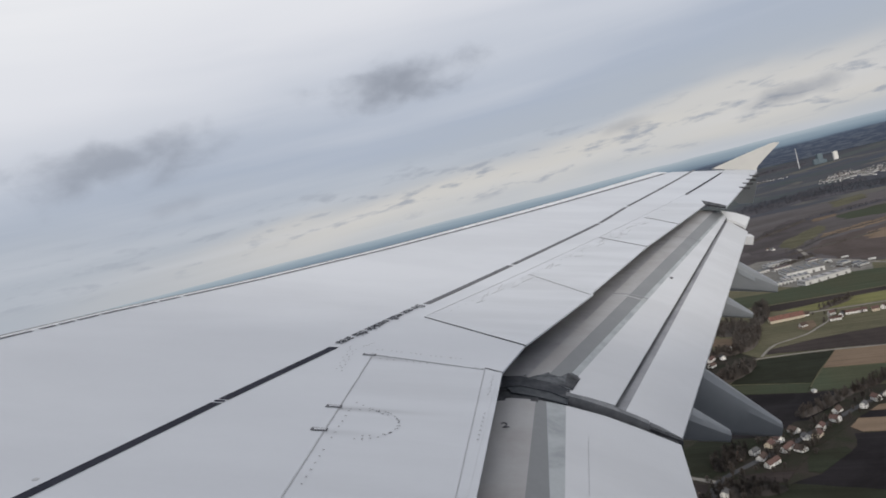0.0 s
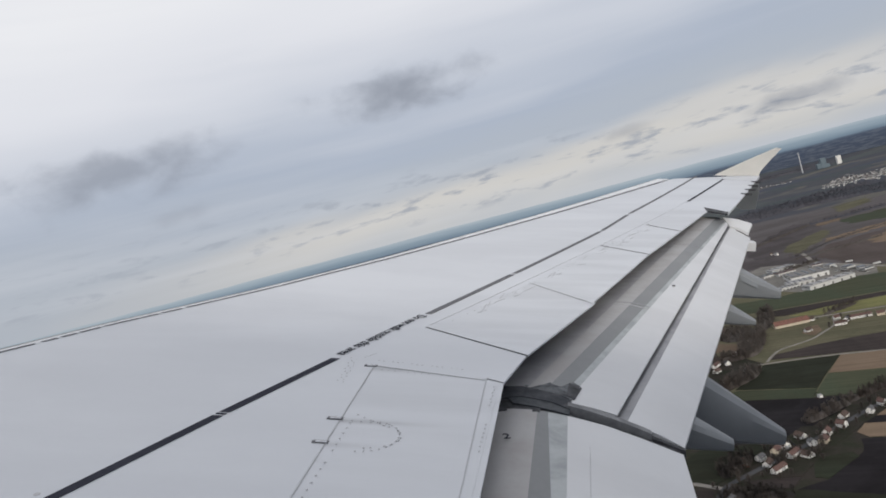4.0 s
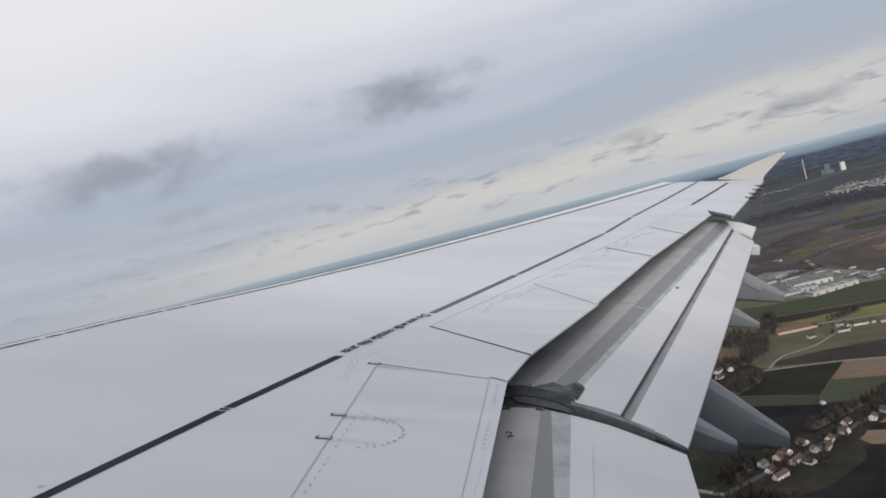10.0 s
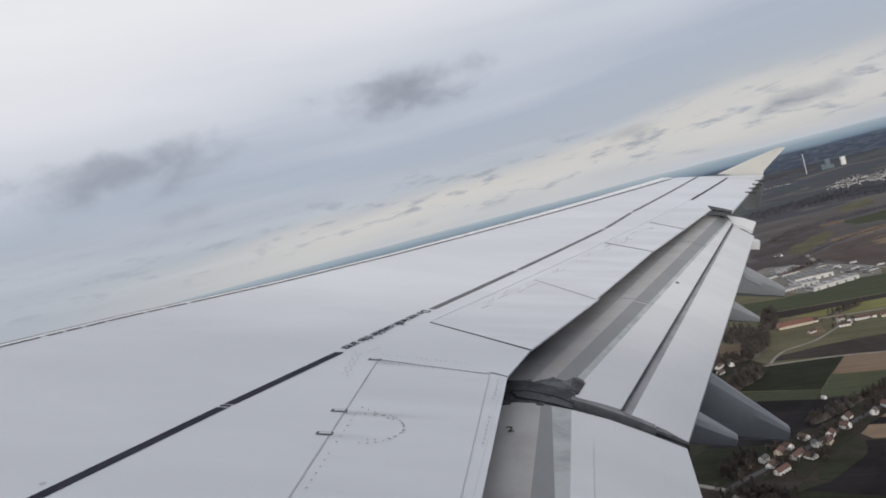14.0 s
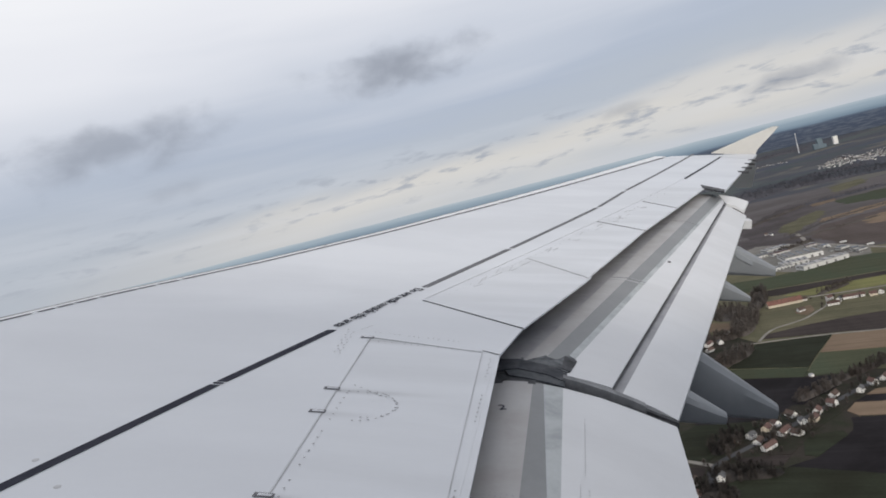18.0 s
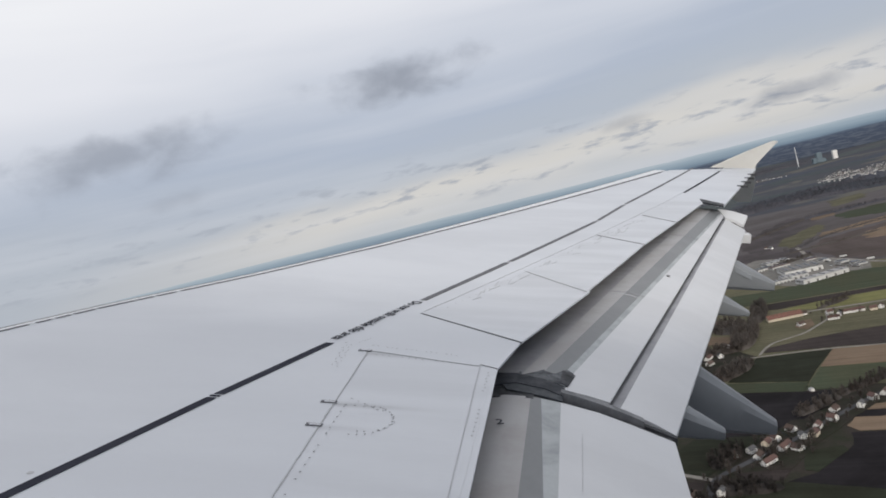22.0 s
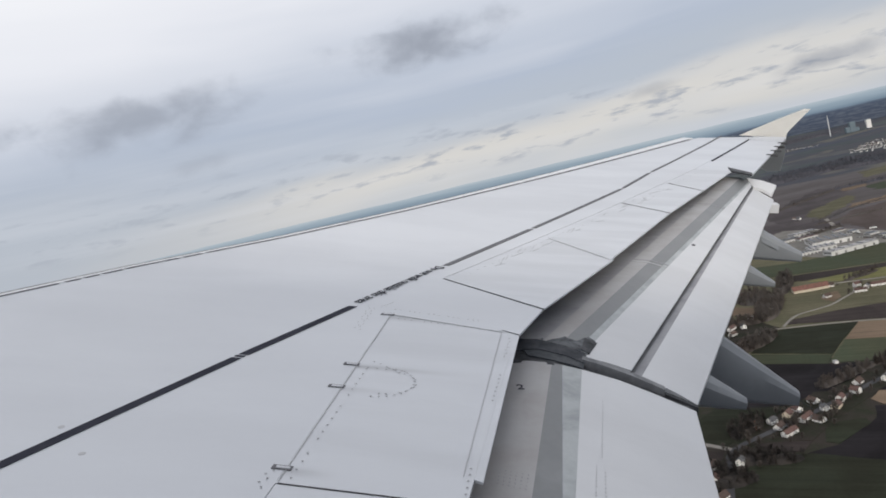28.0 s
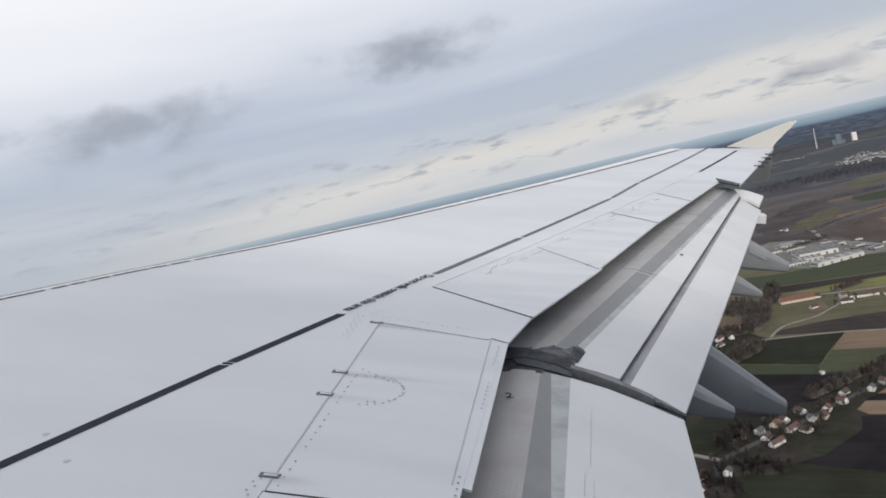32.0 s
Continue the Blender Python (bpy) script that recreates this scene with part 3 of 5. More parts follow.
# walkway line with gaps, and its words
for a, b, wide in (((3.2, 3.30), (5.20, 3.975), 0.056), ((5.25, 3.992), (6.155, 4.315), 0.056), ((7.26, 4.715), (8.68, 5.255), 0.052), ((8.74, 5.28), (11.08, 6.165), 0.046),
                   ((11.16, 6.195), (12.40, 6.59), 0.044), ((12.52, 6.63), (16.85, 8.215), 0.042)):
    n = max(2, round((b[0] - a[0]) / 0.4))
    loft("walkway_line", [[top(*lerp(a, b, i / n), 0.004) - Vector((0, wide / 2, 0)), top(*lerp(a, b, i / n), 0.004) + Vector((0, wide / 2, 0))] for i in range(n + 1)], 0.003,
         BLACK if a[0] < 7 else WALKSHEEN, craft, "black walkway line" if a[0] < 7 else "dark walkway line greyed for its sheen")
bar("walkway_tick", (5.225, -3.955, 0.004), (5.225, -4.01, 0.004), 0.012, 0.002, BLACK, craft, n=1)


def words(name, text, size, m, mat, parent, label="", tall=1.0):
    cu = bpy.data.curves.new(name, "FONT")
    cu.body, cu.size, cu.align_x, cu.align_y, cu.extrude, cu.offset = text, size, "CENTER", "BOTTOM_BASELINE", 0.001, size * 0.002
    m = m @ Matrix.Diagonal((1.0, tall, 1.0, 1.0)) @ Matrix.Translation((0, -size * 0.33, 0))
    ob = bpy.data.objects.new(name, cu)
    scene.collection.objects.link(ob)
    bpy.context.view_layer.update()
    me = bpy.data.meshes.new_from_object(ob.evaluated_get(bpy.context.evaluated_depsgraph_get()))
    bpy.data.objects.remove(ob)
    me.transform(m)
    me.name = name
    return part(name, me, mat, parent, label)


def word_row(text, size, m, mat, parent):
    """Each word of a line is a part of its own, spaced as in the whole line."""
    def wide(t):
        cu = bpy.data.curves.new("probe", "FONT")
        cu.body, cu.size = t, size
        ob = bpy.data.objects.new("probe", cu)
        scene.collection.objects.link(ob)
        bpy.context.view_layer.update()
        x = ob.dimensions.x
        bpy.data.objects.remove(ob)
        return x
    full, seen = wide(text), ""
    for word in text.split(" "):
        start = wide(seen + word) - wide(word)
        words("warning_word", word, size, m @ Matrix.Translation((start + wide(word) / 2 - full / 2, 0, 0)), mat, parent, "black stencilled warning word", 1.3)
        seen += word + " "


word_row("Do not walk outside this area", 0.087, pose(6.715, -4.508, 0.005, 0, 0, math.degrees(math.atan2(0.39, -1.08))), BLACK, craft)
words("flap_number", "2", 0.088, pose(5.522, -5.456, -0.163, 0, 0, -76), BLACK, flap_in, "black stencilled figure")


# seams, hinge cut-outs and rivets
def seam(a, b, wide=0.007, mat=SOFTSEAM, lift=0.003):
    d = (Vector((b[0], -b[1])) - Vector((a[0], -a[1]))).normalized()
    side = Vector((-d.y, d.x, 0)) * wide / 2
    n = max(1, round((Vector(a) - Vector(b)).length / 0.5))
    loft("seam", [[top(*lerp(a, b, i / n), lift) - side, top(*lerp(a, b, i / n), lift) + side] for i in range(n + 1)], 0.002, mat, craft)


seam((4.12, 4.668), (6.06, 4.597), 0.0036, HINGE_GREY)
seam((6.91, 4.765), (6.38, 5.52), 0.009, SEAM)
seam((5.93, 5.305), (4.30, 5.345), 0.004)
seam((6.0595, 4.598), (5.901, 5.300), 0.008)
seam((5.93, 5.305), (5.875, 5.41), 0.006, SEAM)
seam((8.36, 5.445), (7.735, 5.972), 0.010)
seam((10.21, 6.145), (9.78, 6.62), 0.013, SEAM)
seam((11.64, 6.775), (11.21, 7.14), 0.013, SEAM)
seam((6.95, 4.775), (13.0, 7.29), 0.002)
seam((4.107, 4.67), (4.107, 5.40), 0.006, SEAM)


# rubbed scuff marks along the outboard spoilers' hinges
RUB = plain("rubbed_paint", (0.465, 0.478, 0.51), 0.6)
marks = random.Random(5)
for i in range(34):
    q = marks.uniform(7.3, 11.2)
    c = 4.94 + 0.415 * (q - 7.0) + marks.uniform(-0.05, 0.05)
    seam((q, c), (q + marks.uniform(0.04, 0.20), c + marks.uniform(0.0, 0.09)), marks.uniform(0.003, 0.007), RUB)


def cutout(s, c, size=0.042):
    dark = box_mesh("hinge_cutout", s - 0.015, s + 0.015, -c - size * 0.95, -c + size, 0.001, 0.004)
    ob = part("hinge_cutout", dark, SLATMARK, craft, "small dark hinge cut-out")
    part("cutout_plate", box_mesh("cutout_plate", s - 0.0075, s + 0.0075, -c - size * 0.74, -c + size * 0.6, 0.003, 0.006), SPOILER, ob)


for s, c in ((6.055, 4.575), (5.252, 4.595), (4.975, 4.608), (4.215, 4.645)):
    cutout(s, c)

dots = []
for i in range(11, 30):
    if i % 7 != 4:
        dots.append((5.95 - 0.062 * i, 4.676 + 0.001 * i))
for i in range(15):
    a = math.pi * i / 14
    dots.append((5.07 + 0.17 * math.cos(a), 4.80 + 0.17 * math.sin(a)))
    if i % 3:
        dots.append((5.07 + 0.13 * math.cos(a), 4.83 + 0.15 * math.sin(a)))
for i in range(6):
    dots.append((5.235 - 0.004 * i, 4.64 + 0.05 * i))
for i in range(7):
    dots += [(5.80 - 0.045 * i, 5.362 + 0.006 * (i % 2)), (5.28 - 0.05 * i, 5.37)]
for i in range(16):
    if i % 5 != 3:
        dots.append((5.99 - 0.005 * i, 4.66 + 0.042 * i))
# fastener rows about the spoiler's outer hinge
for i in range(9):
    dots += [(6.18 - 0.05 * i, 4.414 + 0.004 * i + 0.012 * (i % 2)), (6.14 - 0.048 * i, 4.462 + 0.003 * i - 0.010 * (i % 2))]
for i in range(18):
    if i % 4 != 2:
        dots.append((6.155 - 0.0055 * i, 4.60 + 0.032 * i))
for i in range(5):
    dots += [(6.20 + 0.02 * i, 4.50 + 0.012 * i), (4.36 - 0.045 * i, 5.365 + 0.002 * i)]
for i in range(5):
    dots += [(5.311 - 0.028 * i, 4.70 + 0.042 * i), (4.19 - 0.03 * i, 4.62 - 0.02 * (i % 2))]
for i in range(60):
    dots.append((7.1 + 0.1 * i, 4.93 + 0.0422 * i))


def discs(points, r, lift, n=6):
    verts, faces = [], []
    for s, c, z in points:
        o = len(verts)
        verts += [(s + r * math.cos(2 * math.pi * i / n), -c + r * math.sin(2 * math.pi * i / n), z + lift) for i in range(n)] + [(s, -c, z + lift + 0.001)]
        faces += [(o + i, o + (i + 1) % n, o + n) for i in range(n)]
    return mesh_of("rivets", verts, faces)


FLAPRIVET = plain("flap_rivet_grey", (0.27, 0.275, 0.29), 0.6)
RIVET = plain("rivet_grey", (0.24, 0.245, 0.26), 0.6)
rivets = part("rivets", discs([(s, c, rise(s)) for s, c in dots], 0.0052, 0.003), RIVET, craft, "rows of small grey rivet heads")
tagged(rivets, kind="stuff")
dots = [(4.562 + 0.028 * i - 0.004 * j, 5.448 + 0.0245 * j, -0.175) for i in range(5) for j in range(6)]
for s0, s1, c0, c1, step in ((4.10, 4.90, 5.85, 5.862, 0.024), (4.97, 5.60, 5.887, 5.899, 0.024), (4.10, 4.90, 5.895, 5.902, 0.032)):
    for i in range(int((s1 - s0) / step)):
        c = c0 + (c1 - c0) * i * step / (s1 - s0)
        if i % 9 != 6:
            dots.append((s0 + step * i, c, -0.201 - 0.213 * (c - 5.77)))
tagged(part("flap_rivets", discs(dots, 0.0036, 0.003), FLAPRIVET, flap_in, "rows of small grey rivet heads"), kind="stuff")

# drain and fuel caps as small discs on the skin
CAP = plain("cap_grey", (0.46, 0.465, 0.49), 0.5)
for s, c in ((4.33, 3.59), (4.15, 3.82)):
    bm = bmesh.new()
    bmesh.ops.create_cone(bm, cap_ends=True, segments=16, radius1=0.016, radius2=0.011, depth=0.003)
    bmesh.ops.translate(bm, verts=bm.verts, vec=(s, -c, 0.001))
    part("filler_cap", bm, CAP, craft, "small round grey cap")

# fuselage side round the camera, with the window's opening
FUSE = material("fuselage_paint", (0.74, 0.74, 0.75), 0.35, vary=0.02, scale=0.6)
def tube():
    angles = [radians(a) for a in (-90, -75, -60, -45, -30, -15, 0, 7.5, 22.5, 30, 45, 60, 75, 90, 105, 120, 135, 150, 165, 180, 195, 210, 225, 240, 255)]
    ys = [-22, -16, -11, -8, -5.96, -5.46, -3, 0, 4, 8, 11]
    verts, faces = [], []
    for r in (1.98, 1.90):
        for y in ys:
            k = 1.0 if -18 < y < 9 else 0.8
            verts += [(r * k * math.cos(a), y, 1.05 + r * k * math.sin(a)) for a in angles]
    n, o = len(angles), len(angles) * len(ys)
    for i in range(len(ys) - 1):
        for j in range(n):
            k = (j + 1) % n
            if i == 4 and j == 7:
                a, b, c, d = i * n + j, i * n + k, (i + 1) * n + k, (i + 1) * n + j
                faces += [(p, q, o + q, o + p) for p, q in ((a, b), (b, c), (c, d), (d, a))]
                continue
            faces += [(i * n + j, i * n + k, (i + 1) * n + k, (i + 1) * n + j), (o + i * n + j, o + (i + 1) * n + j, o + (i + 1) * n + k, o + i * n + k)]
    for e in (0, len(ys) - 1):
        faces.append(tuple(e * n + j for j in range(n)))
    return mesh_of("fuselage", verts, faces, True)


part("fuselage", tube(), FUSE, craft, "white rounded fuselage side with a cabin window opening")

# ---- the land ----
def patchwork():
    """Far fields and woods that are too small to model: cells of differing crops under a broad mottling, haze painted
    in.
    """
    m = bpy.data.materials.new("hazed_farmland")
    m.use_nodes = True
    n = Nodes(m.node_tree)
    bsdf = m.node_tree.nodes["Principled BSDF"]
    at = n.add("ShaderNodeMapping")
    at.inputs["Rotation"].default_value, at.inputs["Scale"].default_value = (0, 0, radians(-24)), (1, 0.45, 1)
    n.wire(n.add("ShaderNodeTexCoord").outputs["Object"], at.inputs[0])
    cells = n.add("ShaderNodeTexVoronoi")
    cells.distance = "CHEBYCHEV"
    cells.inputs["Scale"].default_value = 0.0075
    n.wire(at.outputs[0], cells.inputs["Vector"])
    pick = n.add("ShaderNodeSeparateXYZ")
    n.wire(cells.outputs["Color"], pick.inputs[0])
    crop = n.add("ShaderNodeValToRGB")
    crop.color_ramp.interpolation = "CONSTANT"
    e = crop.color_ramp.elements
    # bluish grey crop tones: distance haze is put into the colours
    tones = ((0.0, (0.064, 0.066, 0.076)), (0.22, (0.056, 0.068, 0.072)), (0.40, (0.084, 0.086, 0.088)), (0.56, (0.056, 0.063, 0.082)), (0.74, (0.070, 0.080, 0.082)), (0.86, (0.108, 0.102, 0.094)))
    while len(e) < len(tones):
        e.new(0.5)
    for el_, (p_, c_) in zip(e, tones):
        el_.position, el_.color = p_, (*c_, 1.0)
    n.wire(pick.outputs[0], crop.inputs[0])
    big, small = n.noise(at.outputs[0], 0.0022, 4.0, 0.6), n.noise(at.outputs[0], 0.05, 4.0, 0.6)
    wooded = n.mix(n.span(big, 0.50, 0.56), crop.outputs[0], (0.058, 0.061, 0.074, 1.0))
    hsv = n.add("ShaderNodeHueSaturation")
    n.wire(n.math("ADD", 0.7, n.math("MULTIPLY", small, 0.6)), hsv.inputs["Value"]), n.wire(wooded, hsv.inputs["Color"])
    n.wire(hsv.outputs[0], bsdf.inputs["Base Color"])
    bsdf.inputs["Roughness"].default_value, bsdf.inputs["Specular IOR Level"].default_value = 0.95, 0.08
    return m


GROUND = patchwork()
GREEN = material("green_crop", (0.025, 0.029, 0.019), 0.95, vary=0.2, scale=0.02, fine=0.4, other=(0.021, 0.022, 0.015), rnd=0.2, spec=0.08, rows=-109)
MEADOW = material("green_meadow", (0.150, 0.148, 0.060), 0.95, vary=0.14, scale=0.012, fine=0.4, other=(0.110, 0.106, 0.052), rnd=0.2, spec=0.08, rows=-109)
PLOUGH = material("ploughed_earth", (0.046, 0.037, 0.035), 0.95, vary=0.16, scale=0.015, fine=0.5, other=(0.035, 0.029, 0.028), rnd=0.25, stretch=(0.3, 1.5, 1), spec=0.08, rows=-109)
BLACKEARTH = material("dark_wet_earth", (0.016, 0.014, 0.016), 0.9, vary=0.14, scale=0.02, fine=0.5, rnd=0.2, spec=0.08, rows=-109)
STUBBLE = material("straw_stubble", (0.170, 0.125, 0.090), 0.95, vary=0.12, scale=0.012, fine=0.4, other=(0.135, 0.100, 0.072), rnd=0.15, spec=0.08, rows=-109)
ROAD = material("pale_road", (0.24, 0.225, 0.205), 0.9, vary=0.1, scale=0.05, fine=0.8, spec=0.08)
CONCRETE = material("runway_concrete", (0.19, 0.18, 0.165), 0.9, vary=0.1, scale=0.03, fine=0.5, other=(0.14, 0.135, 0.125), spec=0.08)
LINEWHITE = plain("line_white", (0.75, 0.75, 0.73), 0.7)
BARK = material("bare_wood", (0.055, 0.043, 0.034), 0.95, vary=0.2, scale=0.2, fine=2.0, coords="Object", rnd=0.25, spec=0.08)
# Haze is put into the twig tones: lighter for farther trees, darker near by.
TWIG = material("bare_twigs", (0.090, 0.081, 0.075), 0.95, vary=0.22, scale=0.02, fine=0.5, other=(0.070, 0.058, 0.052), rnd=0.2, spec=0.08)
NEARTWIG = material("near_dark_twigs", (0.048, 0.042, 0.039), 0.95, vary=0.22, scale=0.05, fine=0.5, other=(0.026, 0.024, 0.023), spec=0.08)
# Far woods: distance haze is put into a lighter blue-grey base.
HAZEFAR = material("haze_far_woods", (0.062, 0.067, 0.082), 0.95, vary=0.2, scale=0.004, fine=0.05, other=(0.048, 0.052, 0.060), spec=0.08)
WALLWHITE = material("render_white", (0.74, 0.73, 0.71), 0.85, vary=0.05, scale=0.2, fine=2, rnd=0.12)
WALLCREAM = material("render_cream", (0.56, 0.49, 0.39), 0.85, vary=0.05, scale=0.2, fine=2, rnd=0.12)
TILERED = material("clay_tiles", (0.095, 0.050, 0.042), 0.8, vary=0.14, scale=0.5, fine=4, other=(0.068, 0.042, 0.036), rnd=0.25)
TILEBROWN = material("brown_tiles", (0.080, 0.052, 0.042), 0.8, vary=0.14, scale=0.5, fine=4, rnd=0.25)
TILEGREY = material("grey_tiles", (0.10, 0.10, 0.105), 0.8, vary=0.12, scale=0.5, fine=4, rnd=0.25)
PANE = plain("window_pane", (0.03, 0.035, 0.045), 0.15)
HALLROOF = material("hall_roof", (0.30, 0.295, 0.295), 0.7, vary=0.08, scale=0.08, fine=0.8, rnd=0.15)
TOWER = material("chimney_concrete", (0.50, 0.51, 0.53), 0.8, vary=0.05, scale=0.05, fine=0.5)
# The heaths and the brown earth are greyed and blued to stand for haze.
HEATH = material("brown_heath", (0.092, 0.083, 0.086), 0.95, vary=0.22, scale=0.006, fine=0.08, other=(0.068, 0.061, 0.060), rnd=0.1, stretch=(1, 0.5, 1), spec=0.08)
DARKHEATH = material("dark_heath", (0.072, 0.063, 0.066), 0.95, vary=0.22, scale=0.01, fine=0.1, other=(0.052, 0.045, 0.046), rnd=0.1, spec=0.08)
BROWNEARTH = material("brown_earth", (0.083, 0.067, 0.063), 0.95, vary=0.14, scale=0.01, fine=0.12, other=(0.066, 0.053, 0.049), rnd=0.1, stretch=(0.4, 1.4, 1), spec=0.08, rows=-109)
GREENMID = material("winter_green_crop", (0.048, 0.059, 0.037), 0.95, vary=0.16, scale=0.012, fine=0.25, other=(0.056, 0.060, 0.038), rnd=0.15, stretch=(0.4, 1.4, 1), spec=0.08, rows=-109)
GARDEN = material("garden_ground", (0.034, 0.029, 0.025), 0.95, vary=0.25, scale=0.05, fine=0.4, other=(0.024, 0.027, 0.018), rnd=0.1, spec=0.08)
ROADGREY = material("asphalt_road", (0.075, 0.075, 0.080), 0.9, vary=0.1, scale=0.05, fine=0.8, spec=0.08)
HALLWALL = material("hall_white", (0.56, 0.56, 0.55), 0.7, vary=0.05, scale=0.1, fine=1.0, rnd=0.1)
ROOFORANGE = material("bright_clay_tiles", (0.195, 0.085, 0.062), 0.8, vary=0.14, scale=0.5, fine=4, other=(0.120, 0.062, 0.048), rnd=0.15)
GREYROOF = material("grey_roof_felt", (0.17, 0.165, 0.16), 0.8, vary=0.1, scale=0.08, fine=0.8, rnd=0.1)
# Mid-distance woods, lightened and blued to carry the haze.
HAZEWOOD = material("haze_bare_woods", (0.078, 0.076, 0.088), 0.95, vary=0.2, scale=0.006, fine=0.08, other=(0.060, 0.060, 0.070), spec=0.08)
OLIVE = material("olive_meadow", (0.118, 0.108, 0.070), 0.95, vary=0.18, scale=0.012, fine=0.2, other=(0.086, 0.084, 0.054), rnd=0.12, spec=0.08, rows=-109)
# Floor under those woods, with the same haze in its colour.
HAZEFLOOR = material("haze_wood_floor", (0.072, 0.070, 0.091), 0.95, vary=0.24, scale=0.006, fine=0.04, other=(0.058, 0.059, 0.070), stretch=(0.5, 1, 1), spec=0.08)
STATIONBLUE = material("station_cladding", (0.11, 0.15, 0.18), 0.7, vary=0.05, scale=0.05, fine=0.4)
ORANGE = plain("signal_orange", (0.55, 0.11, 0.03), 0.6)

rng = random.Random(11)


def swell(x, y):
    """The land's height: flat near by, far off raised into hills to fit the camera's horizon."""
    r = math.hypot(x, y)
    t = min(1.0, max(0.0, (r - 2700) / 2100))
    t = t * t * (3 - 2 * t)
    bumps = noise.noise(Vector((x / 900, y / 900, 0.3))) + 0.5 * noise.noise(Vector((x / 330, y / 330, 5.1)))
    return t * (72 + 16 * bumps)


# one sheet of ground out to the hills
radii = [0, 150, 300, 500, 800, 1200, 1700, 2200, 2700] + [2700 + 90 * i for i in range(1, 25)] + [4895]
spokes = 240
verts, faces = [(0, 0, 0)], []
for r in radii[1:]:
    for j in range(spokes):
        a = 2 * math.pi * j / spokes
        x, y = r * math.cos(a), r * math.sin(a)
        verts.append((x, y, swell(x, y)))
for j in range(spokes):
    faces.append((0, 1 + j, 1 + (j + 1) % spokes))
for i in range(len(radii) - 2):
    for j in range(spokes):
        a, b = 1 + i * spokes + j, 1 + i * spokes + (j + 1) % spokes
        faces.append((a, a + spokes, b + spokes, b))
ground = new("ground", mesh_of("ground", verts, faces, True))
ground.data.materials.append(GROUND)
tagged(ground, "flat winter farmland, haze painted into its tones, rising to low wooded hills", "ground", kind="structure")

# glowing ring behind the hills, haze painted into its bluish tones
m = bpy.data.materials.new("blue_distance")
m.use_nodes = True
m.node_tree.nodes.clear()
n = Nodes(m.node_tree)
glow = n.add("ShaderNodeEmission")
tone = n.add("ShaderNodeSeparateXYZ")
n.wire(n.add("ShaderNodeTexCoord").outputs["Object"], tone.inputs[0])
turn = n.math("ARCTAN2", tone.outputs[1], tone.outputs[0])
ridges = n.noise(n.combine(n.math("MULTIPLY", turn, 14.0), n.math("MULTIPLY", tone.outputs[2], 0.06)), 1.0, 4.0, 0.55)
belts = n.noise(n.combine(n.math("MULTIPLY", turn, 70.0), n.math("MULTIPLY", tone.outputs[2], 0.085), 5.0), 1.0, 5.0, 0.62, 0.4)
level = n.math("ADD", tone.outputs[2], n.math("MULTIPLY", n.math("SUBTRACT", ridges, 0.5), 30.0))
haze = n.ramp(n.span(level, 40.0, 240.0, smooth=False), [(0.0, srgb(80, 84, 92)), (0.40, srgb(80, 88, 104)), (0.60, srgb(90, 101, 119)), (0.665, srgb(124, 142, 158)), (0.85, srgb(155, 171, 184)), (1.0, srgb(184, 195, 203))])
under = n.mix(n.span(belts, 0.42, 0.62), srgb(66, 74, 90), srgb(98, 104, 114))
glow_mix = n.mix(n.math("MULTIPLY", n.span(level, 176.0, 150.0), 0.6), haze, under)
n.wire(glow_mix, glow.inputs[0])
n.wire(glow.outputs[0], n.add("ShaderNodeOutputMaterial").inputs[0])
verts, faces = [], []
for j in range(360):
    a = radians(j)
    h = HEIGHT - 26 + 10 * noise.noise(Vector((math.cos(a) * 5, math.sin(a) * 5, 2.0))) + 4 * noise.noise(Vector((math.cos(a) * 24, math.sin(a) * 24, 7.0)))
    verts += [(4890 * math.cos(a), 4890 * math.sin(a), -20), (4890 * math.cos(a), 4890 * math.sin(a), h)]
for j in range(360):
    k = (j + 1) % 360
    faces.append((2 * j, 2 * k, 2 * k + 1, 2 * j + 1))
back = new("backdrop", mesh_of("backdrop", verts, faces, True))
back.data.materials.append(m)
tagged(back, "glowing backdrop of distant hills along the horizon, haze painted in", "backdrop", kind="structure")


# ---- the near land: fields, lanes, a village along its road, a farm and a works estate ----
def slab(name, outline, z0, z1, mat, label, category, kind="structure"):
    """A thin solid of the given outline lying on the ground."""
    k = len(outline)
    verts = [(x, y, z1) for x, y in outline] + [(x, y, z0) for x, y in outline]
    faces = [tuple(range(k))] + [(i, k + i, k + (i + 1) % k, (i + 1) % k) for i in range(k)]
    ob = new(name, mesh_of(name, verts, faces))
    ob.data.materials.append(mat)
    return tagged(ob, label, category, kind=kind)


lie = []


def field(mat, label, layer, *corners, ragged=1.2):
    """A field between its corners, its borders slightly uneven; layer lifts it over what it lies on."""
    ring = []
    for i, a in enumerate(corners):
        a, b = Vector(a), Vector(corners[(i + 1) % len(corners)])
        n_ = max(2, min(14, int((b - a).length / 14)))
        side = Vector((a.y - b.y, b.x - a.x)).normalized()
        for k in range(n_):
            p = a.lerp(b, k / n_)
            if k:
                p += side * ragged * 2 * noise.noise(Vector((p.x / 23, p.y / 23, 4.0)))
            ring.append(tuple(p))
    lie.append(mat)
    return slab("field", ring, -0.05, 0.1 + 0.13 * layer + 0.0027 * len(lie), mat, label, "field")


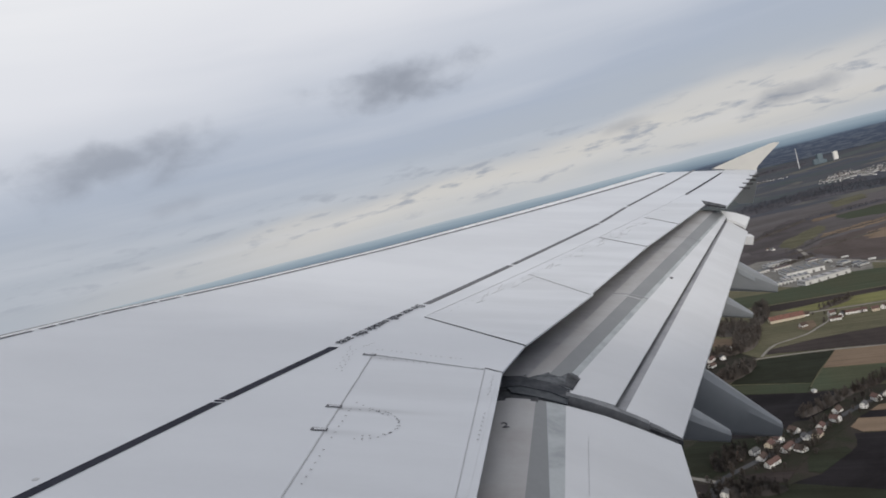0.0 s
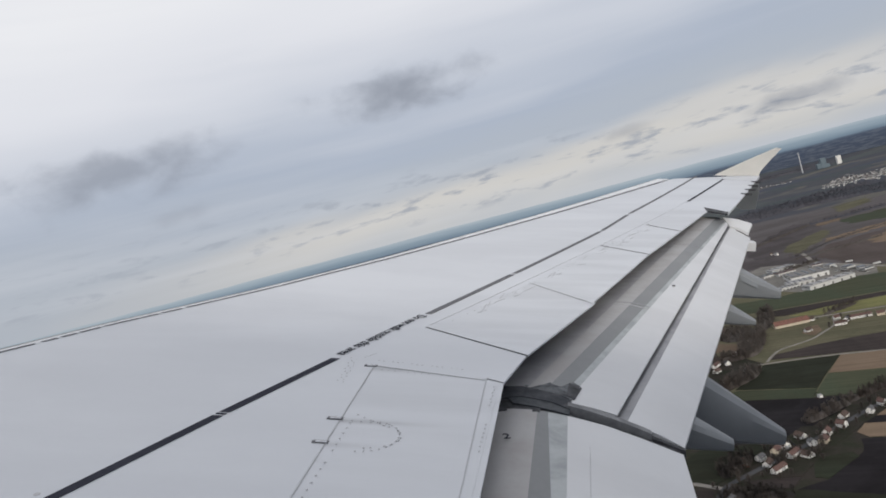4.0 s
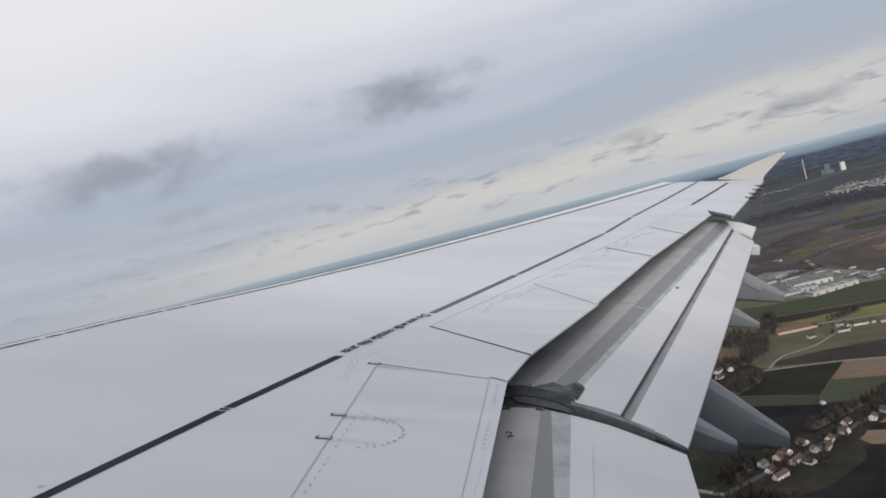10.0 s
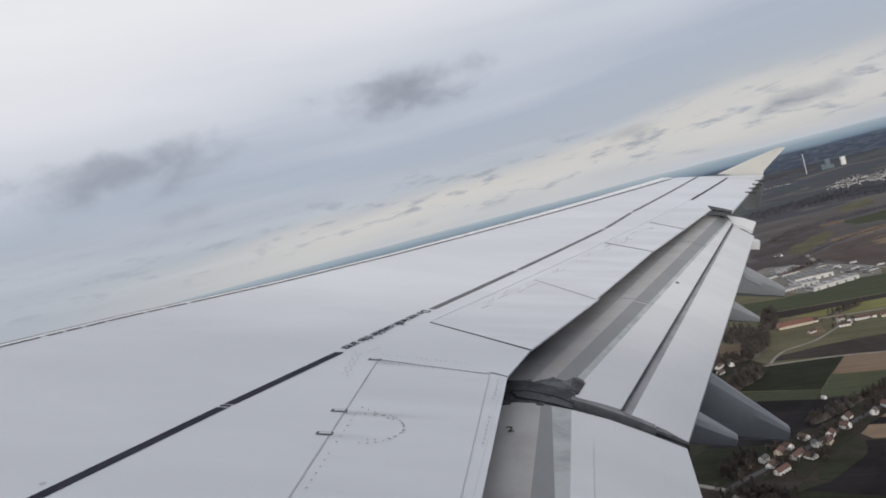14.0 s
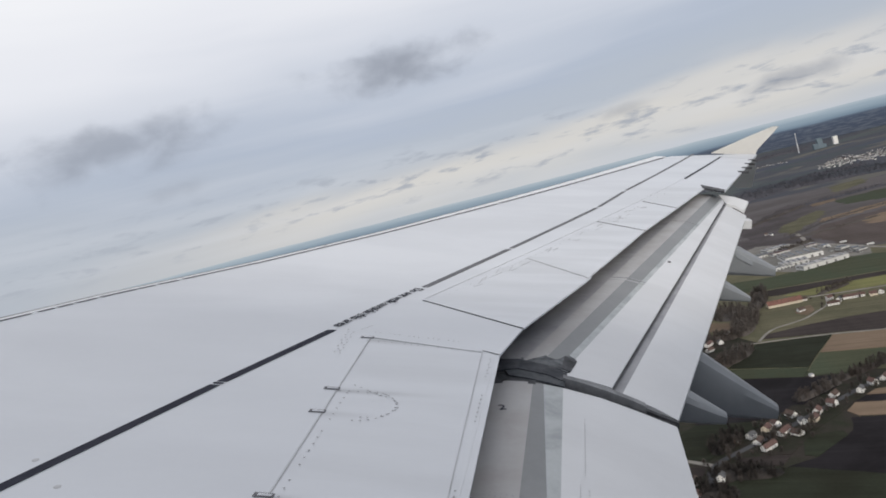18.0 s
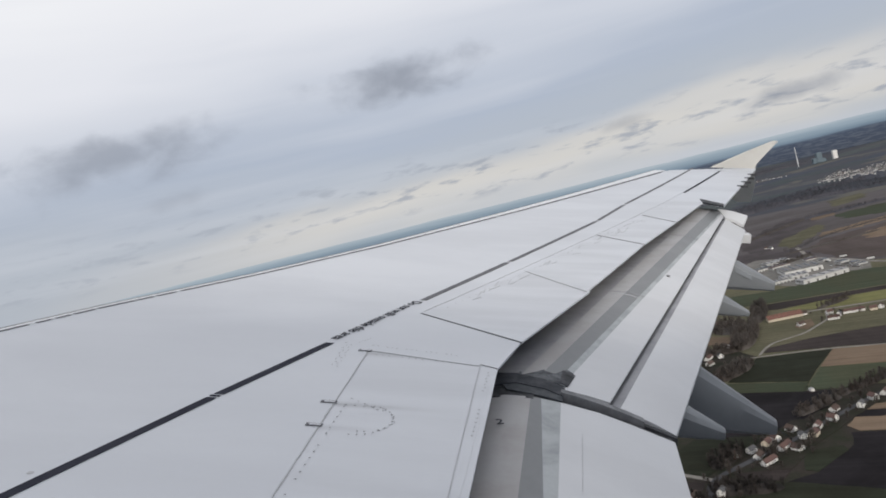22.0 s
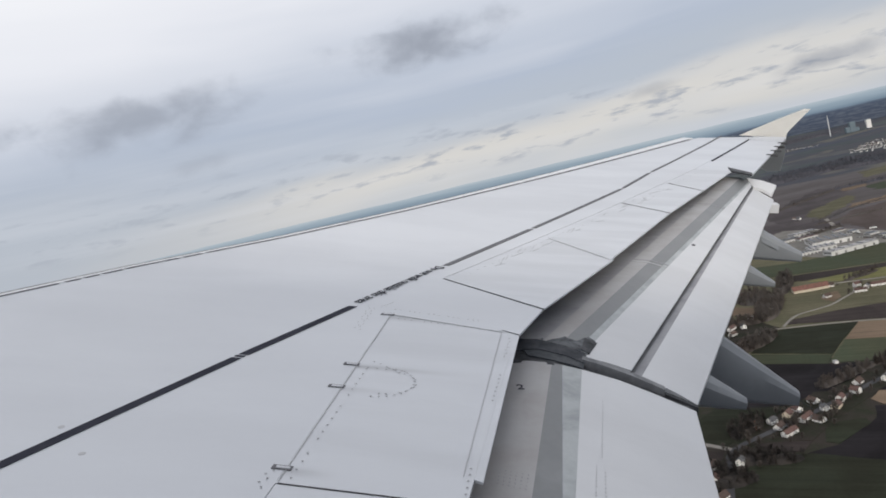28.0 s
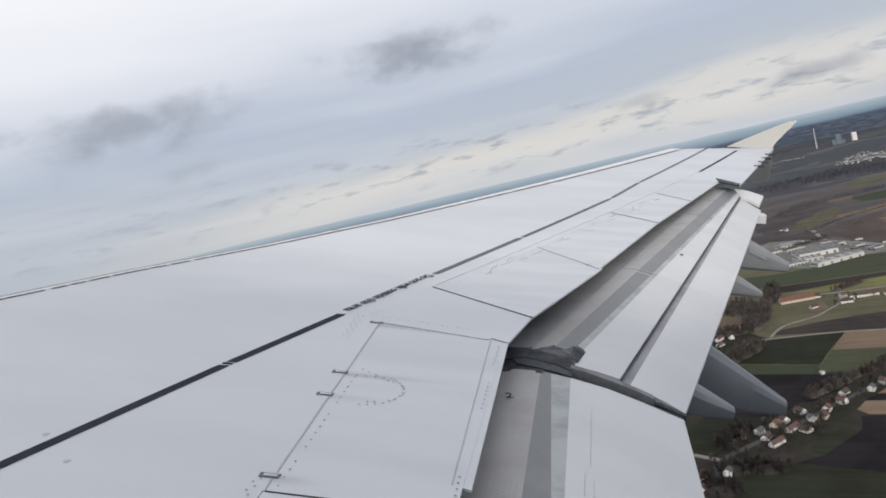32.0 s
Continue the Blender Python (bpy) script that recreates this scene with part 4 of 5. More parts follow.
def strip(name, pts, wide, z, mat, label, category):
    """A road along a line of points, rounded at its bends."""
    fine = []
    for i in range(len(pts) - 1):
        p0, p1, p2, p3 = (Vector(pts[min(max(j, 0), len(pts) - 1)]) for j in (i - 1, i, i + 1, i + 2))
        for k in range(6):
            t = k / 6
            fine.append(0.5 * (2 * p1 + (p2 - p0) * t + (2 * p0 - 5 * p1 + 4 * p2 - p3) * t * t + (3 * p1 - p0 - 3 * p2 + p3) * t ** 3))
    fine.append(Vector(pts[-1]))
    left, right = [], []
    for i, p in enumerate(fine):
        d = (fine[min(i + 1, len(fine) - 1)] - fine[max(i - 1, 0)]).normalized()
        side = Vector((-d.y, d.x)) * wide / 2
        left.append(tuple(p + side)), right.append(tuple(p - side))
    return slab(name, left + right[::-1], 0.0, z, mat, label, category)


# broad backing land
field(HEATH, "broad brown heath and rough grass", 0, (3546, -301), (3691, -625), (3706, -976), (3642, -1378), (1943, -762), (1338, -511), (1457, -411), (1636, -108))
field(OLIVE, "rough olive winter grassland", 0, (1651, -110), (1469, -415), (1348, -515), (752, -267), (872, -32))
field(GARDEN, "dark winter grassland", 1, (891, -20), (752, -267), (448, -152), (473, 16))
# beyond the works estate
field(HAZEFLOOR, "floor of a wide bare wood, haze painted in", 1, (2925, -238), (2806, -462), (2780, -543), (2762, -733), (2707, -924), (2664, -1029), (3034, -1179), (3095, -1063), (3350, -878), (3551, -599), (3546, -301), ragged=9.0)
field(DARKHEATH, "dark brown heath", 1, (2015, -317), (2370, -543), (2215, -578), (2048, -530), (1875, -413), (1759, -318), ragged=9.0)
field(STUBBLE, "small tan stubble field", 2, (2267, -573), (2292, -642), (2201, -620), (2192, -557), ragged=9.0)
field(GREENMID, "green winter crop field", 2, (2207, -619), (2235, -743), (2187, -837), (1987, -756), (2081, -608), ragged=9.0)
field(OLIVE, "dull green winter field", 2, (2601, -721), (2645, -837), (2503, -806), (2401, -678), ragged=9.0)
field(OLIVE, "olive meadow beside the railway", 2, (1863, -388), (1950, -427), (2093, -543), (2019, -538), (1889, -483), (1776, -400), ragged=9.0)
field(STUBBLE, "tan verge strip along the railway", 2, (1912, -498), (1962, -646), (1976, -751), (1909, -724), (1885, -619), (1850, -484), ragged=9.0)
field(BROWNEARTH, "brown bare field beyond the works", 1, (1730, -429), (1803, -467), (1848, -606), (1863, -706), (1358, -502), (1516, -429), (1654, -408), ragged=9.0)
field(STUBBLE, "tan stubble corner of a brown field", 2, (1755, -537), (1796, -588), (1802, -681), (1635, -613), (1680, -530), ragged=9.0)
field(DARKHEATH, "dark rough ground before the works", 2, (1835, -284), (1751, -388), (1669, -412), (1574, -383), (1697, -282), ragged=9.0)
field(CONCRETE, "pale paved works yard", 3, (1669, -274), (1702, -306), (1643, -361), (1492, -422), (1428, -443), (1356, -419), (1372, -384), (1336, -293), (1421, -247))
# below the works
field(GREENMID, "green crop field below the works", 2, (1359, -187), (1337, -248), (1343, -296), (1382, -387), (1312, -483), (1200, -438), (1220, -336), (1246, -214), (1264, -170))
field(PLOUGH, "dark ploughed strip field", 2, (1209, -190), (1238, -213), (1212, -334), (1196, -437), (1171, -426), (1186, -325), (1186, -230))
field(MEADOW, "pale yellow-green meadow strip", 2, (1177, -233), (1186, -286), (1182, -324), (1167, -425), (1106, -400), (1128, -307), (1145, -267))
field(OLIVE, "olive meadow round a farm", 1, (1058, -163), (1148, -193), (1117, -244), (1105, -300), (1081, -390), (970, -345), (998, -266), (978, -167))
field(STUBBLE, "bare sandy patch beside a pond", 3, (1057, -220), (1083, -229), (1087, -248), (1051, -243), (1034, -230), ragged=2.0)
field(PLOUGH, "dark brown ploughed field", 3, (961, -158), (980, -169), (988, -223), (987, -262), (975, -347), (883, -310), (925, -243))
field(GREEN, "dark green crop field", 3, (868, -99), (944, -146), (923, -226), (868, -196), (820, -172))
field(STUBBLE, "tan stubble field", 3, (922, -226), (903, -273), (887, -312), (828, -288), (840, -250), (864, -196))
field(GREENMID, "green winter crop field", 3, (862, -195), (838, -250), (825, -286), (786, -271), (798, -226), (781, -197), (793, -161), (822, -175))
field(GREENMID, "green crop strip", 2, (841, -71), (863, -99), (818, -172), (792, -160))
field(BLACKEARTH, "broad dark wet ploughed field", 2, (777, -50), (825, -98), (790, -160), (776, -196), (745, -176), (717, -141), (691, -112), (706, -41))
field(GREEN, "dark green crop field beside the village", 2, (652, 10), (710, -41), (693, -96), (669, -93), (650, -68), (624, -39), (652, 10))
# to the other side of the road
field(STUBBLE, "tan stubble strip field", 3, (712, -189), (723, -198), (716, -243), (697, -235))
field(BLACKEARTH, "dark ploughed strip", 2, (702, -172), (713, -188), (695, -243), (668, -232))
field(STUBBLE, "tan stubble strip field", 3, (681, -165), (698, -177), (678, -227), (648, -215), (666, -170))
field(BLACKEARTH, "broad dark ploughed field", 2, (589, -93), (597, -117), (638, -156), (665, -163), (648, -215), (531, -188), (554, -148))
field(GREEN, "green garden meadow behind the houses", 3, (640, -118), (641, -149), (630, -150), (599, -118), (605, -110))
field(PLOUGH, "brown garden plot", 3, (618, -62), (621, -74), (610, -101), (593, -91), (599, -69))
field(GREEN, "wide dark green meadow", 2, (484, -24), (574, -40), (587, -67), (588, -96), (554, -148), (524, -192), (433, -162))
field(PLOUGH, "brown grass plot between lanes", 2, (635, 6), (611, -35), (595, -30), (593, 10))
field(GREEN, "dark garden ground", 2, (497, 21), (576, 11), (583, -28), (558, -30), (485, -21))
# gardens along the village road
field(GARDEN, "brown gardens round the village houses", 3, (620, -46), (649, -66), (682, -96), (717, -129), (711, -146), (739, -184), (764, -222), (739, -218), (689, -168), (651, -130), (611, -102), (618, -73))
field(GARDEN, "brown wooded ground round a hamlet", 2, (901, -74), (1034, -97), (1006, -129), (952, -148), (880, -108), (866, -87))
field(STUBBLE, "tan clearing beside a copse", 2, (1054, -98), (1097, -116), (1069, -144), (1033, -136))

ROAD_MAIN = [(471, -21), (566, -33), (610, -42), (637, -73), (658, -104), (683, -134), (719, -178), (753, -223), (786, -271)]
LANE_PATH = [(954, -152), (980, -165), (999, -180), (1009, -202), (1020, -223), (1041, -242), (1069, -264), (1102, -272)]
LANE_TRACK = [(949, -141), (939, -184), (926, -225), (903, -276), (887, -312)]
LANE_FARM = [(1134, -245), (1131, -270), (1127, -281), (1121, -305), (1110, -350), (1100, -397)]
RAILWAY = [(1744, -380), (1765, -415), (1830, -469), (1885, -546), (1925, -643), (1947, -739)]
strip("road", ROAD_MAIN, 6.0, 0.80, ROADGREY, "grey village road between houses", "road")
strip("road", [(654, 10), (636, -17), (621, -34), (612, -43)], 5.0, 0.77, ROAD, "pale lane joining the village road", "road")
strip("road", LANE_PATH, 3.4, 0.74, ROAD, "pale gravel path curving through meadows", "road")
strip("road", LANE_TRACK, 3.0, 0.77, ROAD, "pale straight farm track between fields", "road")
strip("road", LANE_FARM, 4.0, 0.74, ROAD, "pale farm lane", "road")
strip("road", [(1759, -406), (1679, -397), (1591, -390), (1492, -422), (1392, -452), (1330, -490)], 8.0, 0.74, ROAD, "pale road behind the works", "road")
strip("railway", RAILWAY, 7.0, 0.62, ROADGREY, "dark railway embankment across the fields", "railway")


# trees
def sliver_tree(r, h, wide, count, base=0.28):
    """Triangles of a bare winter tree: a thin trunk and a crown of many upward slivers, with gaps."""
    tris = []
    for k in range(3):
        a, b = 2.1 * k, 2.1 * (k + 1)
        q = h * 0.018 + 0.06
        tris.append(((q * math.cos(a), q * math.sin(a), -0.3), (q * math.cos(b), q * math.sin(b), -0.3), (0, 0, h * 0.8)))
    for _ in range(count):
        a, t = r.uniform(0, 6.283), r.random()
        z = h * (base + (1 - base) * t ** 0.8) * r.uniform(0.9, 1.0)
        rad = wide * math.sqrt(max(0.04, 1 - ((t - 0.42) / 0.62) ** 2)) * r.uniform(0.25, 1.0)
        p = Vector((rad * math.cos(a), rad * math.sin(a), z))
        q = Vector((rad * 0.35 * math.cos(a), rad * 0.35 * math.sin(a), z - h * r.uniform(0.10, 0.22)))
        side = Vector((-math.sin(a + r.uniform(-1, 1)), math.cos(a), r.uniform(-0.3, 0.3))) * h * r.uniform(0.018, 0.045)
        tris.append((tuple(q), tuple(p + side), tuple(p - side)))
    return tris


def tri_mesh(name, tris):
    verts = [p for t in tris for p in t]
    return mesh_of(name, verts, [(3 * i, 3 * i + 1, 3 * i + 2) for i in range(len(tris))])


def limbs_mesh(r, h):
    """A tapered trunk with forking limbs."""
    verts, faces = [], []

    def rod(a, b, ra, rb):
        a, b = Vector(a), Vector(b)
        d = (b - a).normalized()
        u = d.orthogonal().normalized()
        v = d.cross(u)
        o = len(verts)
        for p, q in ((a, ra), (b, rb)):
            verts.extend(p + (u * math.cos(1.257 * i) + v * math.sin(1.257 * i)) * q for i in range(5))
        faces.extend((o + i, o + (i + 1) % 5, o + 5 + (i + 1) % 5, o + 5 + i) for i in range(5))

    rod((0, 0, -0.4), (0, 0, h * 0.35), h * 0.03, h * 0.02)
    rod((0, 0, h * 0.35), (r.uniform(-0.3, 0.3), r.uniform(-0.3, 0.3), h * 0.85), h * 0.02, h * 0.006)
    for i in range(8):
        a, z = i * 2.4 + r.uniform(-0.4, 0.4), h * (0.28 + 0.055 * i)
        e = h * (0.26 - 0.015 * i)
        rod((0, 0, z), (e * math.cos(a), e * math.sin(a), z + h * 0.2), h * 0.011, h * 0.004)
    return mesh_of("trunk", verts, faces)


samples = []
for i in range(4):
    h = (13, 10, 15, 8)[i]
    t = thing("tree", ("tall bare brown winter tree", "bare brown winter tree", "tall slender bare grey-brown tree", "small bare reddish tree")[i], "tree", "bare trees among the fields", m=pose(0, -3000 - 30 * i, 0))
    part("trunk", limbs_mesh(rng, h), BARK, t)
    part("crown", tri_mesh("crown", sliver_tree(rng, h, h * (0.36, 0.42, 0.24, 0.45)[i], 150)), TWIG, t)
    samples.append(t)


def plant(x, y, k=None):
    src = samples[rng.randrange(4) if k is None else k]
    return copy_thing(src, pose(x, y, 0, 0, 0, rng.uniform(0, 360)) @ Matrix.Scale(rng.uniform(0.5, 0.85), 4))


def along_line(pts, step, off):
    out = []
    for a, b in zip(pts, pts[1:]):
        a, b = Vector(a), Vector(b)
        d = (b - a).normalized()
        side = Vector((-d.y, d.x))
        k = 0.0
        while k < (b - a).length:
            out.append(a + d * k + side * off)
            k += step * rng.uniform(0.7, 1.4)
    return out


def wood(at, rx, ry, turn, count, label, hmin=8, hmax=14, slivers=34, mat=TWIG, mass=0.3):
    """A wood of many bare trees, too many to count."""
    cx, cy = at
    tris = []
    for _ in range(count):
        a, q = rng.uniform(0, 6.283), math.sqrt(rng.random())
        u, v = rx * q * math.cos(a), ry * q * math.sin(a)
        c, s = math.cos(radians(turn)), math.sin(radians(turn))
        x, y = cx + u * c - v * s, cy + u * s + v * c
        h = rng.uniform(hmin, hmax)
        z = swell(x, y)
        for t in sliver_tree(rng, h, h * rng.uniform(0.24, 0.4), slivers, 0.12):
            tris.append(tuple((px + x, py + y, pz + z) for px, py, pz in t))
    # the dense mass of stems and undergrowth between the crowns
    c, s = math.cos(radians(turn)), math.sin(radians(turn))
    nu, nv = max(6, int(rx / 5)), max(4, int(ry / 5))
    nu, nv = min(nu, 40), min(nv, 40)
    grid = {}
    for i in range(nu + 1):
        for j in range(nv + 1):
            u, v = 2 * i / nu - 1, 2 * j / nv - 1
            q = math.hypot(u, v)
            f = 1 / max(1e-6, q) * max(abs(u), abs(v)) if q > 0 else 1
            x, y = cx + rx * u * f * c - ry * v * f * s, cy + rx * u * f * s + ry * v * f * c
            rim = max(abs(u), abs(v))
            h = (hmin + hmax) / 2 * (mass + rng.uniform(-0.13, 0.22)) if rim < 0.999 else -0.2
            grid[i, j] = (x, y, swell(x, y) + h)
    for i in range(nu):
        for j in range(nv):
            a, b, d, e = grid[i, j], grid[i + 1, j], grid[i + 1, j + 1], grid[i, j + 1]
            tris += [(a, b, d), (a, d, e)]
    ob = new("woodland", tri_mesh("woodland", tris))
    ob.data.materials.append(mat)
    return tagged(ob, label, "woodland", kind="stuff")


def hedge(line, off, step, label, hmin, hmax):
    """A row of bare scrub beside a lane, too many to count."""
    tris = []
    for p in along_line(line, step * 0.5, off):
        h = rng.uniform(hmin, hmax)
        x, y = p.x + rng.uniform(-2, 2), p.y + rng.uniform(-2, 2)
        for t in sliver_tree(rng, h, h * 0.55, 30, 0.05):
            tris.append(tuple((px + x, py + y, pz) for px, py, pz in t))
    ob = new("hedge", tri_mesh("hedge", tris))
    ob.data.materials.append(TWIG)
    return tagged(ob, label, "hedge", kind="stuff")


for line, off in ((RAILWAY, 9), (RAILWAY, -8)):
    hedge(line, off, 7, "dark bare scrub along the railway", 3, 7)
hedge(LANE_TRACK[1:], 7, 14, "low bare hedge along a farm track", 1.5, 3)
wood((1063, -158), 75, 17, 165, 260, "belt of bare reddish brown woodland", slivers=44)
wood((1185, -202), 70, 12, 165, 120, "belt of bare brown trees by a stream", slivers=40)
wood((900, -112), 36, 14, -42, 110, "bare brown trees round a hamlet", slivers=46)
wood((1001, -113), 26, 12, 70, 60, "dark bare garden trees", slivers=46)
wood((1135, -146), 50, 26, -179, 130, "bare olive-brown copse", slivers=40)
wood((654, -60), 26, 12, -32, 60, "dark bare trees beside the village", 7, 12, 60, NEARTWIG)
wood((588, -63), 30, 13, -105, 80, "dark bare trees round a pond", 6, 10, 60, NEARTWIG)
wood((560, -29), 16, 26, -180, 60, "dark bare garden trees", 7, 12, 60, NEARTWIG)
wood((750, -167), 46, 10, -51, 80, "bare trees behind the village houses", 5, 9, 70, TWIG, 0.15)
wood((786, -220), 40, 9, -55, 66, "bare trees beside the village road", 5, 9, 70, TWIG, 0.15)
wood((1154, -298), 34, 8, -59, 50, "bare trees round a farm", 6, 11, 44)
wood((1594, -354), 60, 10, -60, 70, "bare trees beside the works", 6, 11, 30)
wood((1729, -472), 120, 12, -72, 90, "scattered bare brown bushes", 3, 6, 26)
wood((2918, -681), 330, 110, -66, 900, "wide bare woodland, haze painted in", 10, 17, 20, HAZEWOOD)
wood((2792, -905), 260, 70, -109, 520, "wide bare woodland, haze painted in", 10, 17, 20, HAZEWOOD)
wood((2280, -671), 130, 16, -80, 130, "belt of bare woodland between fields", 7, 12, 26, HAZEWOOD)
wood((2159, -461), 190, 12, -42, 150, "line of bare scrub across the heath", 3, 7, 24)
wood((4213, -836), 300, 70, -81, 420, "wide bare woodland, haze painted in", 10, 17, 18, HAZEWOOD)
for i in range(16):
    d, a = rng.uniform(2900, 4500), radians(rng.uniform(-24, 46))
    wood((d * math.cos(a), d * math.sin(a)), rng.uniform(60, 130), rng.uniform(180, 420), math.degrees(a), 380, "far bare woodland on the hills, haze painted in", 12, 20, 12, HAZEFAR)


# houses
def house_mesh(w_, d_, h_, ridge):
    x, y = w_ / 2, d_ / 2
    verts = [(-x, -y, -0.3), (x, -y, -0.3), (x, y, -0.3), (-x, y, -0.3), (-x, -y, h_), (x, -y, h_), (x, y, h_), (-x, y, h_), (-x, 0, h_ + ridge - 0.15), (x, 0, h_ + ridge - 0.15)]
    return mesh_of("wall", verts, [(0, 1, 5, 4), (2, 3, 7, 6), (1, 2, 6, 9, 5), (3, 0, 4, 8, 7), (3, 2, 1, 0)])


def roof_mesh(w_, d_, h_, ridge, over=0.6):
    x, y = w_ / 2 + over, d_ / 2 + over
    drop = ridge * over / (d_ / 2)
    a = [(-x, -y, h_ - drop), (x, -y, h_ - drop), (x, 0, h_ + ridge), (-x, 0, h_ + ridge), (-x, y, h_ - drop), (x, y, h_ - drop)]
    verts = [(p[0], p[1], p[2] + 0.28) for p in a] + a
    return mesh_of("roof", verts, [(0, 1, 2, 3), (3, 2, 5, 4), (9, 8, 7, 6), (10, 11, 8, 9), (0, 6, 7, 1), (4, 5, 11, 10), (1, 7, 8, 2), (2, 8, 11, 5), (0, 3, 9, 6), (3, 4, 10, 9)])


def strewn(name, spots, label):
    """A far village whose houses are too many to tell apart: one mesh of walls and roofs."""
    verts, faces, slots = [], [], []
    for x, y, size, turn in spots:
        m = pose(x, y, swell(x, y), 0, 0, turn) @ Matrix.Scale(size, 4)
        for me, slot in ((far_wall, 0), (far_roof, 1)):
            o = len(verts)
            verts += [tuple(m @ v.co) for v in me.vertices]
            faces += [tuple(o + k for k in p.vertices) for p in me.polygons]
            slots += [slot if slot == 0 else 1 + int(x) % 2] * len(me.polygons)
    me = mesh_of(name, verts, faces)
    for mat in (WALLWHITE, TILEBROWN, TILEGREY):
        me.materials.append(mat)
    me.polygons.foreach_set("material_index", slots)
    return tagged(new(name, me), label, "village", kind="stuff")


far_wall, far_roof = house_mesh(11, 9, 3.4, 4.4), roof_mesh(11, 9, 3.4, 4.4)


def house(w_, d_, h_, ridge, wall, tiles, label, detail=True):
    t = thing("house", label, "house", "village houses", m=pose(0, -3300 - rng.uniform(0, 400), 0))
    part("wall", house_mesh(w_, d_, h_, ridge), wall, t)
    rf = part("roof", roof_mesh(w_, d_, h_, ridge), tiles, t)
    if detail:
        bm = box_mesh("chimney", w_ * 0.18, w_ * 0.18 + 0.8, 0.5, 1.2, h_ + ridge * 0.5, h_ + ridge + 1.1, 0.05)
        part("chimney", bm, TILEBROWN, rf)
        for sx, sy in ((1, 0), (-1, 0), (0, 1), (0, -1)):
            for lev in range(2 if h_ > 4.4 else 1):
                for u in (-0.28, 0.28):
                    z = 1.0 + 2.6 * lev
                    if sx:
                        bm = box_mesh("window", sx * w_ / 2 - 0.06, sx * w_ / 2 + 0.06, u * d_ - 0.6, u * d_ + 0.6, z, z + 1.4)
                    else:
                        bm = box_mesh("window", u * w_ - 0.6, u * w_ + 0.6, sy * d_ / 2 - 0.06, sy * d_ / 2 + 0.06, z, z + 1.4)
                    part("window", bm, PANE, t)
        part("door", box_mesh("door", -0.55, 0.55, -d_ / 2 - 0.07, -d_ / 2 + 0.05, -0.2, 2.1), TILEBROWN, t)
    return t


kinds = [house(11, 8.5, 5.2, 3.6, WALLWHITE, TILERED, "white rendered house with a red tiled roof"),
         house(13, 9, 3.6, 4.0, WALLWHITE, TILEBROWN, "white house with a steep brown tiled roof"),
         house(10, 8, 5.4, 3.0, WALLWHITE, TILEGREY, "white house with a grey roof"),
         house(12, 9.5, 4.8, 3.8, WALLCREAM, TILERED, "cream rendered house with a red roof"),
         house(20, 8, 4.6, 3.2, WALLWHITE, TILERED, "long white terraced house with a red roof")]
places = []


def settle(p, turn, k=None, near=11.0):
    p = Vector(p)
    if any((p - q).length < near for q in places):
        return
    places.append(p)
    copy_thing(kinds[rng.choice((0, 0, 1, 1, 2, 3, 4)) if k is None else k], pose(p.x, p.y, 0.3, 0, 0, turn) @ Matrix.Scale(0.72, 4))


ALONG = -52
# the houses by the village road
for p, k, turn in (((692, -122), 1, 80), ((694, -130), 0, 5), ((675, -105), 0, 70), ((668, -96), 3, 20), ((657, -81), 2, 0), ((655, -107), 4, 10), ((648, -116), 1, 85),
                   ((629, -89), 4, 4), ((670, -126), 2, 60), ((722, -167), 1, 10), ((700, -159), 0, 90), ((695, -167), 2, 20), ((735, -205), 0, 70), ((743, -218), 1, 20)):
    settle(p, ALONG + turn, k)
for p, k, turn in (((755, -234), 0, 30), ((762, -247), 3, 80), ((585, -23), 1, 20), ((586, -30), 0, 80), ((578, -13), 2, 10), ((559, -22), 0, 40), ((532, -23), 1, 10),
                   ((509, -18), 3, 60), ((536, -13), 2, 80), ((585, -44), 2, 30)):
    settle(p, ALONG + turn, k)
# the hamlet in the trees
for p, k, turn in (((980, -96), 4, 20), ((978, -110), 2, 60), ((953, -93), 1, 10), ((907, -96), 4, 25), ((905, -88), 2, 80), ((931, -124), 0, 30), ((1022, -126), 1, 60), ((1152, -134), 0, 10)):
    settle(p, ALONG + turn, k)
# the farm: a long red-roofed barn, white houses and stables
barn = house(46, 14, 4.0, 4.4, WALLCREAM, ROOFORANGE, "long cream barn with a red tiled roof", False)
barn.matrix_basis = pose(*(1120, -222), 0.3, 0, 0, -89)
for p, k, turn in (((1121, -248), 1, 5), ((1061, -270), 4, 6), ((1074, -281), 2, 80), ((1095, -275), 0, 30), ((1079, -295), 4, 4), ((1078, -307), 4, 4), ((1069, -322), 3, 10), ((1072, -333), 0, 80), ((1062, -229), 1, 40), ((1074, -349), 1, 10)):
    settle(p, -105 + turn, k)

# gardens: trees and bushes about the houses
for i, p in enumerate(places[:32]):
    for _ in range(3):
        a, d = rng.uniform(0, 6.283), rng.uniform(9, 17)
        plant(p.x + d * math.cos(a), p.y + d * math.sin(a), rng.choice((1, 3, 3)))
for line, off, step in ((ROAD_MAIN[2:8], 9, 15), (ROAD_MAIN[1:8], -10, 18)):
    for p in along_line(line, step, off):
        if all((p - q).length > 9 for q in places):
            plant(p.x + rng.uniform(-2, 2), p.y + rng.uniform(-2, 2))

